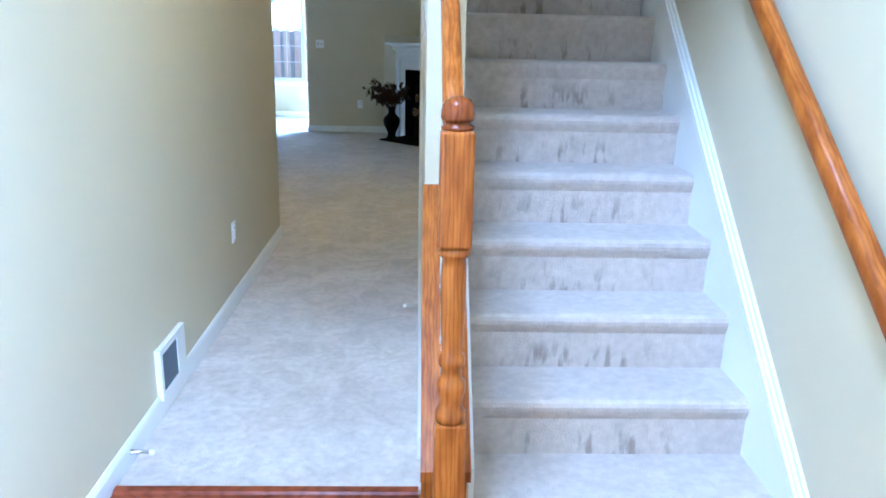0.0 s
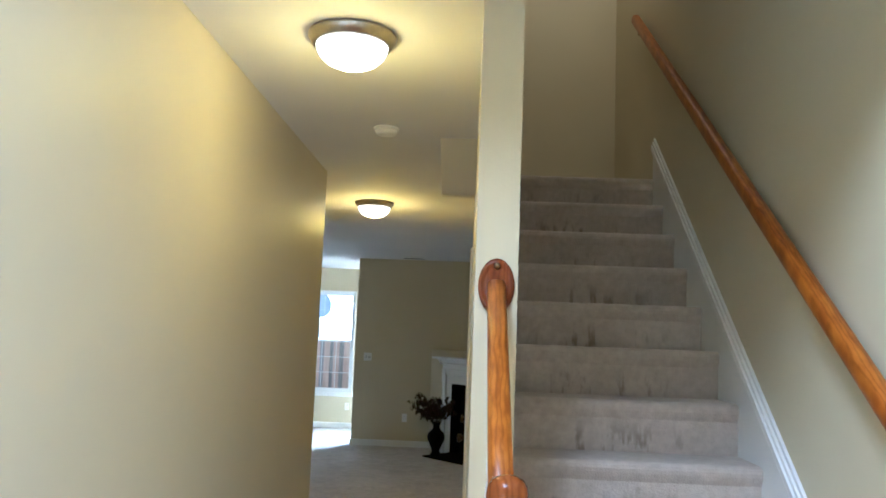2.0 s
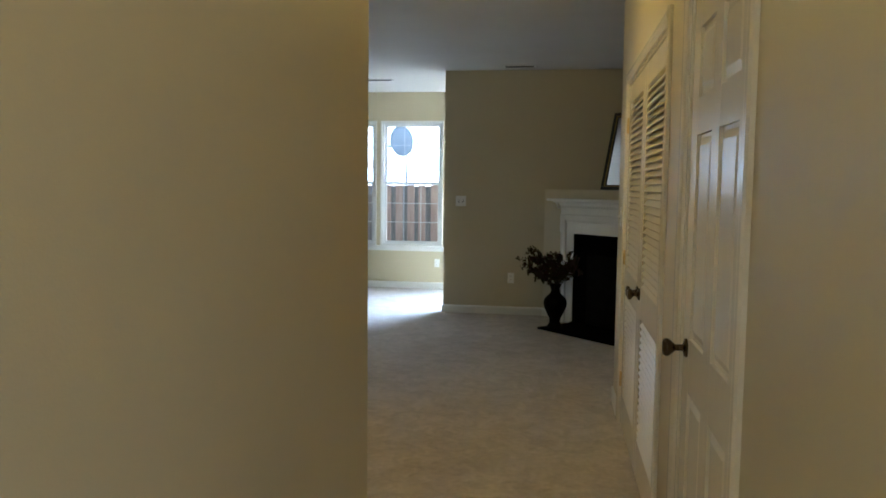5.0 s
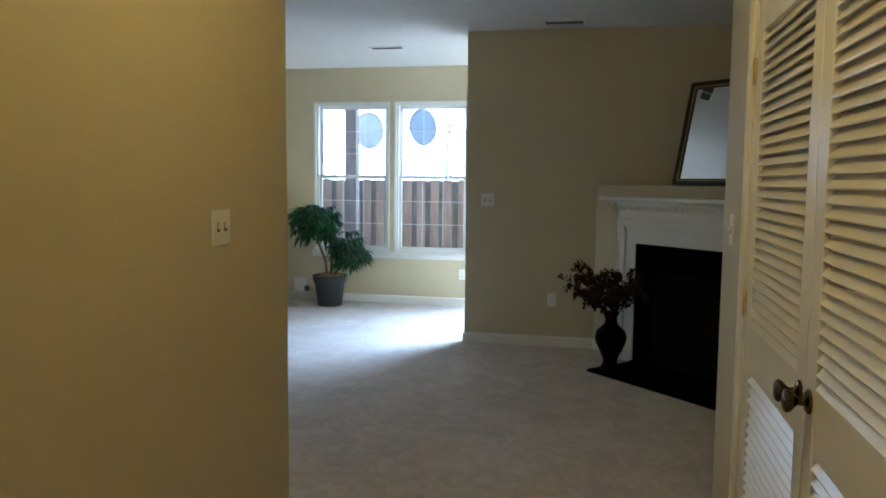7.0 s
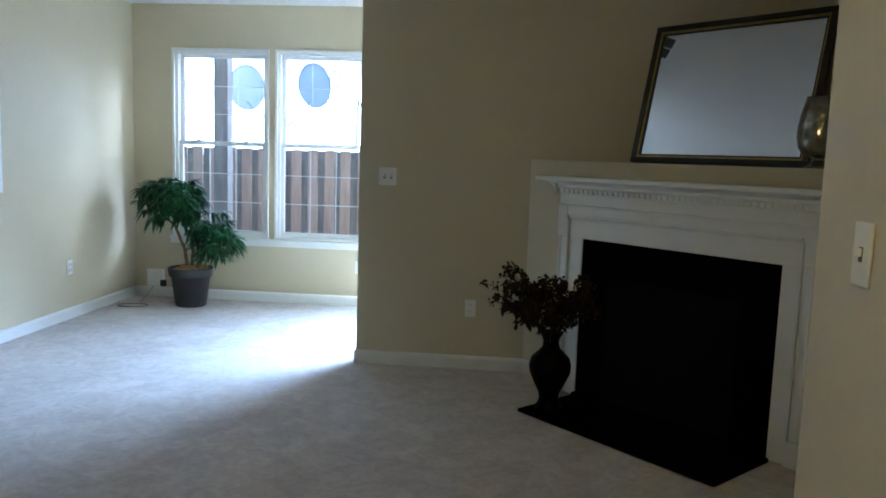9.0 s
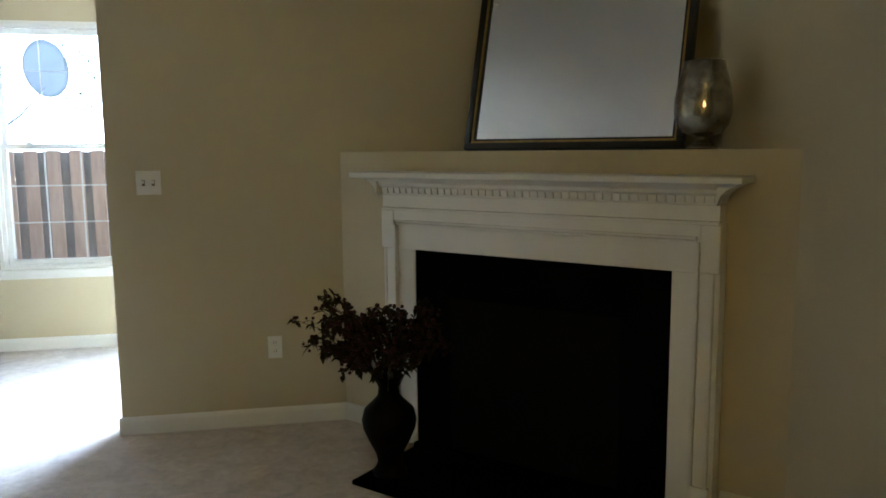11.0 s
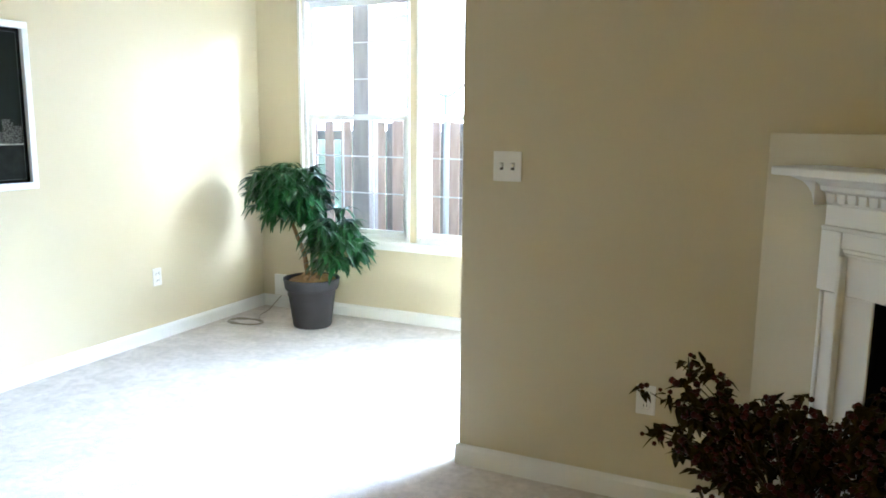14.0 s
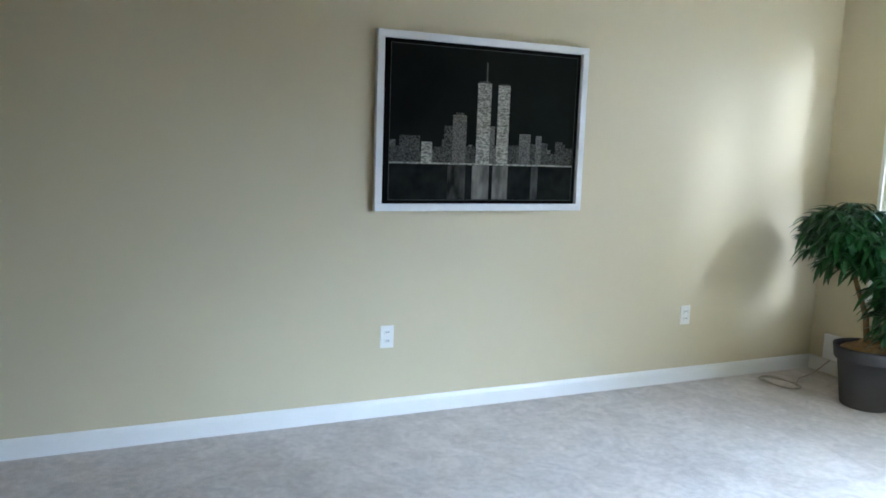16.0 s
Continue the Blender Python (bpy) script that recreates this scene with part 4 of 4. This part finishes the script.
# black floor vase with dried branches, on the hearth
vx, vy, _ = FP @ Vector((0.645, 0.45, 0))
vase = thing("flower_vase", vx, vy, 0.022, "black glazed urn vase with dried dark red branches", "vase")
part("vase_body", spin([(0.072, 0.0), (0.076, 0.012), (0.062, 0.030), (0.052, 0.055), (0.058, 0.090), (0.088, 0.150), (0.112, 0.205), (0.118, 0.245), (0.106, 0.290), (0.070, 0.325), (0.048, 0.350), (0.044, 0.385), (0.050, 0.415), (0.064, 0.435), (0.060, 0.437), (0.040, 0.41), (0.002, 0.40)], vx, vy, 0.022, 32), VASEBLACK, vase)


def limb(bm, pts, r0, r1, steps=6):
    rings = []
    for i, p in enumerate(pts):
        d = (Vector(pts[min(i + 1, len(pts) - 1)]) - Vector(pts[max(i - 1, 0)])).normalized()
        s = d.orthogonal().normalized()
        t = d.cross(s)
        r = r0 + (r1 - r0) * i / (len(pts) - 1)
        rings.append([bm.verts.new(Vector(p) + (s * math.cos(2 * math.pi * k / steps) + t * math.sin(2 * math.pi * k / steps)) * r) for k in range(steps)])
    for a, b in zip(rings, rings[1:]):
        for k in range(steps):
            bm.faces.new((a[k], a[(k + 1) % steps], b[(k + 1) % steps], b[k]))
    bm.faces.new(rings[-1])


def blade(bm, root, way, up, length, width, droop, segs=3):
    """One leaf: a folded, drooping blade."""
    way, up = Vector(way).normalized(), Vector(up)
    side = way.cross(up).normalized()
    rows = []
    for i in range(segs + 1):
        f = i / segs
        w = width * (math.sin(math.pi * (0.12 + 0.86 * f)) ** 0.8)
        c = Vector(root) + way * length * f - Vector((0, 0, 1)) * droop * length * f * f
        rows.append((bm.verts.new(c + side * w / 2 + Vector((0, 0, 0.12 * w))), bm.verts.new(c - Vector((0, 0, 0.06 * w))), bm.verts.new(c - side * w / 2 + Vector((0, 0, 0.12 * w)))))
    for a, b in zip(rows, rows[1:]):
        bm.faces.new((a[0], a[1], b[1], b[0]))
        bm.faces.new((a[1], a[2], b[2], b[1]))


rng = random.Random(11)
twigs, leaves, berries = bmesh.new(), bmesh.new(), bmesh.new()
# sprays: how many, heading, its spread, reach, height above the rim
SPRAYS = [(12, 3.2, 0.55, (0.12, 0.29), (0.16, 0.37)), (5, 3.35, 0.35, (0.26, 0.37), (0.12, 0.27)), (5, 3.5, 0.4, (0.18, 0.27), (0.06, 0.15)),
          (12, 0.0, 3.1, (0.03, 0.16), (0.14, 0.34)), (9, 5.2, 0.8, (0.14, 0.30), (0.08, 0.36)), (9, 0.0, 0.9, (0.14, 0.30), (0.06, 0.30))]
for count, heading, wide, reach, rise in SPRAYS:
    for b in range(count):
        az = heading + rng.uniform(-wide, wide)
        spread, hgt = rng.uniform(*reach), rng.uniform(*rise)
        tip = Vector((vx + math.cos(az) * spread, vy + math.sin(az) * spread, 0.45 + hgt))
        root = Vector((vx + rng.uniform(-0.02, 0.02), vy + rng.uniform(-0.02, 0.02), 0.36))
        mid = root.lerp(tip, 0.55) + Vector((0, 0, 0.06))
        pts = [root, root.lerp(mid, 0.5) + Vector((0, 0, 0.02)), mid, mid.lerp(tip, 0.5) + Vector((0, 0, 0.012)), tip]
        limb(twigs, pts, 0.0030, 0.0012, 4)
        for knot in range(7):
            # leaves and berries sit in small tufts along the twig
            f = rng.uniform(0.36, 1.0) if knot else 1.0
            i = min(int(f * 4), 3)
            p = Vector(pts[i]).lerp(Vector(pts[i + 1]), f * 4 - i) + Vector([rng.gauss(0, 0.012) for _ in range(3)])
            for j in range(5):
                d = Vector((rng.gauss(0, 1), rng.gauss(0, 1), rng.gauss(-0.1, 0.7)))
                blade(leaves, p + Vector([rng.gauss(0, 0.008) for _ in range(3)]), d, (0, 0, 1), rng.uniform(0.024, 0.044), rng.uniform(0.018, 0.028), 0.3, 2)
            for j in range(2):
                bmesh.ops.create_icosphere(berries, subdivisions=1, radius=rng.uniform(0.006, 0.011), matrix=Matrix.Translation(p + Vector([rng.gauss(0, 0.014) for _ in range(3)])))
part("branch", twigs, TWIG, vase, "thin brown branches")
tagged(part("dried_foliage", leaves, DARKLEAF, vase, "small dried olive-brown leaves"), kind="stuff")
tagged(part("berry", berries, BERRY, vase, "dark red berries"), kind="stuff")

# ---- potted plant ----
px, py = -1.835, 12.56
plant = thing("potted_plant", px, py, 0.0, "bushy green umbrella plant in a grey plastic pot", "plant")
pot = part("pot", spin([(0.128, 0.0), (0.134, 0.012), (0.168, 0.262), (0.180, 0.266), (0.187, 0.275), (0.195, 0.330), (0.197, 0.345), (0.187, 0.347), (0.180, 0.330), (0.174, 0.30), (0.002, 0.298)], px, py, 0.0, 40), POTGREY, plant, "grey ribbed plastic pot")
bm = bmesh.new()
bmesh.ops.create_icosphere(bm, subdivisions=4, radius=0.173, matrix=Matrix.Translation((px, py, 0.30)) @ Matrix.Diagonal((1, 1, 0.36, 1)))
for v in bm.verts:
    v.co += v.normal * noise.noise(v.co * 30) * 0.016 + v.normal * noise.noise(v.co * 9) * 0.02
    v.co.z = max(v.co.z, 0.299)
part("moss", bm, MOSS, plant, "light brown dried moss")
trunks, petioles, foliage = bmesh.new(), bmesh.new(), bmesh.new()
prng = random.Random(5)
# two leaning stems, each with a dense crown of drooping leaf fans: crown centre, radii, fans
CROWNS = [((-0.17, -0.02, 0.93), (0.29, 0.21, 0.26), 116), ((0.24, -0.05, 0.62), (0.19, 0.19, 0.26), 76), ((0.03, -0.02, 0.86), (0.15, 0.14, 0.14), 20)]
for (dx, dy, z), (ra, rb, rc), fans in CROWNS:
    c = Vector((px + dx, py + dy, z))
    foot = Vector((px + dx * 0.12, py + dy * 0.2, 0.30))
    limb(trunks, [foot, foot.lerp(c, 0.3) + Vector((0.015, 0, 0.02)), foot.lerp(c, 0.65) - Vector((0.012, 0.01, 0)), c], 0.018, 0.010, 8)
    for i in range(fans):
        az, up = prng.uniform(0, 2 * math.pi), prng.uniform(-0.75, 1.0)
        flat = math.sqrt(max(0.0, 1 - up * up)) * prng.uniform(0.45, 1.0)
        hub = c + Vector((math.cos(az) * flat * ra, math.sin(az) * flat * rb, up * rc * prng.uniform(0.6, 1.0)))
        limb(petioles, [c.lerp(hub, 0.1), c.lerp(hub, 0.6) + Vector((0, 0, 0.03)), hub], 0.003, 0.002, 4)
        for k in range(7):
            a = az + (k - 3) * 0.55 + prng.gauss(0, 0.15)
            d = Vector((math.cos(a), math.sin(a), prng.uniform(-0.5, 0.4)))
            blade(foliage, hub, d, (0, 0, 1), prng.uniform(0.085, 0.145), prng.uniform(0.026, 0.040), prng.uniform(0.2, 0.8), 4)
for v in foliage.verts:
    v.co.y = min(v.co.y, YW - 0.045)
    v.co.x = max(v.co.x, XP + 0.02)
part("stem", trunks, STEM, plant, "thin brown woody stems")
tagged(part("petiole", petioles, LEAF, plant, "thin green leaf stalks"), kind="stuff")
tagged(part("foliage", foliage, LEAF, plant, "drooping glossy dark green leaflets"), kind="stuff")

# cable box and lead in the corner
cb = thing("cable_box", -2.33, YW - 0.03, 0.16, "small white cable outlet box low on the wall", "cable box")
part("cover", box(-2.40, YW - 0.03, 0.10, -2.24, YW, 0.26, 0.004), PLATE, cb)
part("adapter", box(-2.262, YW - 0.055, 0.105, -2.205, YW - 0.03, 0.165, 0.006), BLACKPLASTIC, cb, "black plug-in adapter")
lead = thing("cable_lead", -2.37, 12.41, 0.004, "loose coil of thin cable on the carpet", "cable")
bm = bmesh.new()
pts = []
for i in range(60):
    a = i * 0.33
    r = 0.085 + 0.02 * math.sin(i * 0.7)
    pts.append((-2.30 + r * math.cos(a) * 1.3, 12.40 + r * math.sin(a), 0.005 + 0.0006 * i / 6))
pts += [(-2.33, 12.6, 0.006), (-2.36, 12.75, 0.012), (-2.33, 12.86, 0.10)]
limb(bm, pts, 0.0035, 0.0035, 5)
part("lead", bm, CABLE, lead)

# ---- skyline picture ----
Y0, Y1, Z0, Z1 = 9.813, 10.998, 1.058, 1.925
pic = thing("wall_picture", XP, (Y0 + Y1) / 2, Z0, "white framed black-and-white print of a city skyline at night", "picture")
bm = bmesh.new()
F = 0.036
for a, b, c, d in ((Y0, Z0, Y1, Z0 + F), (Y0, Z1 - F, Y1, Z1), (Y0, Z0 + F, Y0 + F, Z1 - F), (Y1 - F, Z0 + F, Y1, Z1 - F)):
    add_box(bm, XP, a, b, XP + 0.035, c, d, 0.003)
part("frame", bm, WHITEFRAME, pic, "flat white wooden frame")
part("mount", box(XP, Y0 + F, Z0 + F, XP + 0.012, Y1 - F, Z1 - F), PRINTBLACK, pic, "black mount")
PY = lambda u: Y0 + (u - 60) / 835 * (Y1 - Y0)
PZ = lambda v: Z1 - (v - 55) / 715 * (Z1 - Z0)
bm = bmesh.new()
for a, b, c, d in ((112, 100, 856, 102.5), (112, 724, 856, 726.5), (112, 102.5, 114, 724), (854, 102.5, 856, 724)):
    add_box(bm, XP + 0.012, PY(a), PZ(d), XP + 0.0126, PY(c), PZ(b))
part("fillet_line", bm, PRINTGREY, pic, "thin grey line")
part("sky", box(XP + 0.012, PY(114), PZ(575), XP + 0.0124, PY(854), PZ(102.5)), PRINTSKY, pic, "dark night sky")
part("water", box(XP + 0.012, PY(114), PZ(724), XP + 0.0124, PY(854), PZ(575)), PRINTWATER, pic, "dark water with light streaks")
towers = [(444, 498, 236, 0), (526, 574, 240, 0), (476, 481, 150, 1), (350, 404, 372, 1), (318, 376, 418, 2), (362, 392, 362, 2), (450, 492, 228, 2), (532, 568, 233, 2), (232, 272, 486, 0), (150, 226, 462, 2), (114, 150, 505, 2), (278, 322, 505, 2), (445, 518, 412, 1), (620, 668, 440, 1), (690, 715, 445, 1), (715, 742, 478, 2), (577, 620, 490, 2), (668, 690, 500, 2), (742, 775, 520, 2), (775, 808, 468, 2), (808, 850, 495, 2), (380, 440, 500, 2), (518, 560, 505, 1), (272, 300, 520, 1)]
skyline = random.Random(8)
for i in range(34):
    left = 116 + i * 21.4 + skyline.uniform(-4, 4)
    towers.append((left, min(left + skyline.uniform(9, 22), 852), skyline.uniform(472, 545), skyline.choice((1, 2, 2, 2))))
for i, (a, b, top, tone) in enumerate(towers):
    part("tower", box(XP + 0.0124, PY(a), PZ(574), XP + 0.0128 + 0.00001 * (len(towers) - i), PY(b), PZ(top)), (PRINTLIT, PRINTMID, PRINTDIM)[tone], pic, "pale lit tower")
part("shore", box(XP + 0.0124, PY(114), PZ(577), XP + 0.0138, PY(854), PZ(570)), PRINTLIT, pic, "bright line of shore lights")
for a, b, tone in ((335, 405, 2), (432, 500, 1), (515, 578, 1), (676, 706, 2)):
    part("reflection", box(XP + 0.0124, PY(a), PZ(722), XP + 0.0128, PY(b), PZ(578)), (PRINTLIT, PRINTREFLECT, PRINTDIMREFLECT)[tone], pic, "soft light streak")

# ---- outside ----
structure("ground", box(-300, YW + 0.16, -0.3, 300, 400, -0.15), GRASS, "short lawn behind the house")
fence = tagged(new("fence"), "reddish-brown board fence behind the windows", "fence")
fence.matrix_basis = pose(0, 14.5, -0.15)
frng = random.Random(3)
for i in range(56):
    x = -6.0 + i * 0.19
    half = 0.057 if x > -2.8 else 0.048
    me = box(-half, -0.010, 0.0, half, 0.010, 1.58 + frng.uniform(-0.008, 0.008), 0.003, 1)
    bmesh.ops.transform(me, matrix=pose(x + frng.uniform(-0.006, 0.006), 14.5, -0.15), verts=me.verts)
    part("board", me, FENCE, fence)
    me = box(-0.07, -0.010, 0.0, 0.07, 0.010, 1.57, 0.003, 1)
    bmesh.ops.transform(me, matrix=pose(x + 0.095, 14.585, -0.15), verts=me.verts)
    # back boards take the darker grey: their shade is put into the colour
    if x > -2.8:
        part("back_board", me, FENCEGREY, fence)
    else:
        me.free()
for z in (0.25, 1.25):
    part("fence_rail", box(-6.1, 14.512, z, 4.7, 14.572, z + 0.09), FENCEGREY, fence)
# out of view, added to cut the sun that would pass the patio door
structure("sun_blocker", box(2.60, YW + 0.16, -0.15, 2.72, 14.48, 2.45), FENCEGREY, "unseen tall screen added to keep the sun off the patio door")
post = tagged(link("patio_post", box(-1.87, 13.18, -0.15, -1.73, 13.32, 3.2, 0.008), FENCEGREY), "weathered grey square patio post outside the window", "post")


def dish(x, y, z, label, turn, paint):
    ob = thing("satellite_dish", x, y, z, label, "satellite dish", "satellite dishes on one mast")
    bm = bmesh.new()
    n, m = 28, 5
    rings = [[bm.verts.new((0, 0, 0))]]
    for r in range(1, m + 1):
        f = r / m
        rings.append([bm.verts.new((0.187 * f * math.cos(2 * math.pi * k / n), 0.04 * f * f, 0.235 * f * math.sin(2 * math.pi * k / n))) for k in range(n)])
    for k in range(n):
        bm.faces.new((rings[0][0], rings[1][k], rings[1][(k + 1) % n]))
        for a, b in zip(rings[1:], rings[2:]):
            bm.faces.new((a[k], b[k], b[(k + 1) % n], a[(k + 1) % n]))
    bmesh.ops.solidify(bm, geom=bm.faces[:], thickness=0.006)
    for f in bm.faces:
        f.smooth = True
    bmesh.ops.transform(bm, matrix=pose(x, y, z, 12, 0, turn), verts=bm.verts)
    part("reflector", bm, paint, ob)
    bm = bmesh.new()
    mast = Vector((-1.46, 13.98, 1.62))
    p = Vector((x, y + 0.02, z - 0.14))
    limb(bm, [p, p.lerp(mast, 0.6) + Vector((0, 0.01, -0.03)), mast], 0.010, 0.012, 8)
    part("arm", bm, DISHGREY, ob, "bent grey metal arm")


dish(-1.11, 13.95, 2.09, "grey oval satellite dish on a bent arm before the fence", -8, DISHGREY)
dish(-1.77, 13.80, 2.04, "pale grey oval satellite dish turned towards the patio post", 10, DISH)
mast = tagged(link("dish_mast", spin([(0.025, 0.0), (0.025, 1.80)], -1.46, 13.98, -0.15, 12), DISH), "grey metal mast carrying the satellite dishes", "mast")


def tree(x, y, h, seed):
    r = random.Random(seed)
    ob = thing("tree", x, y, -0.15, "tall leafy tree beyond the fence", "tree", "trees beyond the fence")
    bm = bmesh.new()
    top = Vector((x + r.uniform(-0.4, 0.4), y, h * 0.8))
    limb(bm, [Vector((x, y, -0.2)), Vector((x, y, h * 0.3)), top], 0.08, 0.03, 10)
    crown = bmesh.new()
    for i in range(16):
        base = Vector((x, y, h * r.uniform(0.3, 0.75)))
        az = r.uniform(0, 6.28)
        tip = base + Vector((math.cos(az), math.sin(az), 0.45)) * h * r.uniform(0.16, 0.32)
        limb(bm, [base, base.lerp(tip, 0.5) + Vector((0, 0, 0.1)), tip], 0.022, 0.006, 5)
        for j in range(150):
            p = base.lerp(tip, r.uniform(0.35, 1.1)) + Vector([r.gauss(0, 0.42) for _ in range(3)])
            d = Vector((r.gauss(0, 1), r.gauss(0, 1), r.gauss(0, 0.6)))
            blade(crown, p, d, (0, 0, 1), r.uniform(0.14, 0.26), r.uniform(0.07, 0.12), 0.3, 2)
    part("trunk", bm, BARK, ob)
    part("crown", crown, TREELEAF, ob)


tree(-3.6, 50.0, 11.0, 22)
tree(-9.0, 54.0, 10.5, 23)
structure("backdrop", box(-120, 90, -2, 120, 90.2, 45), BRIGHTSKY, "bright white overcast sky behind the trees")
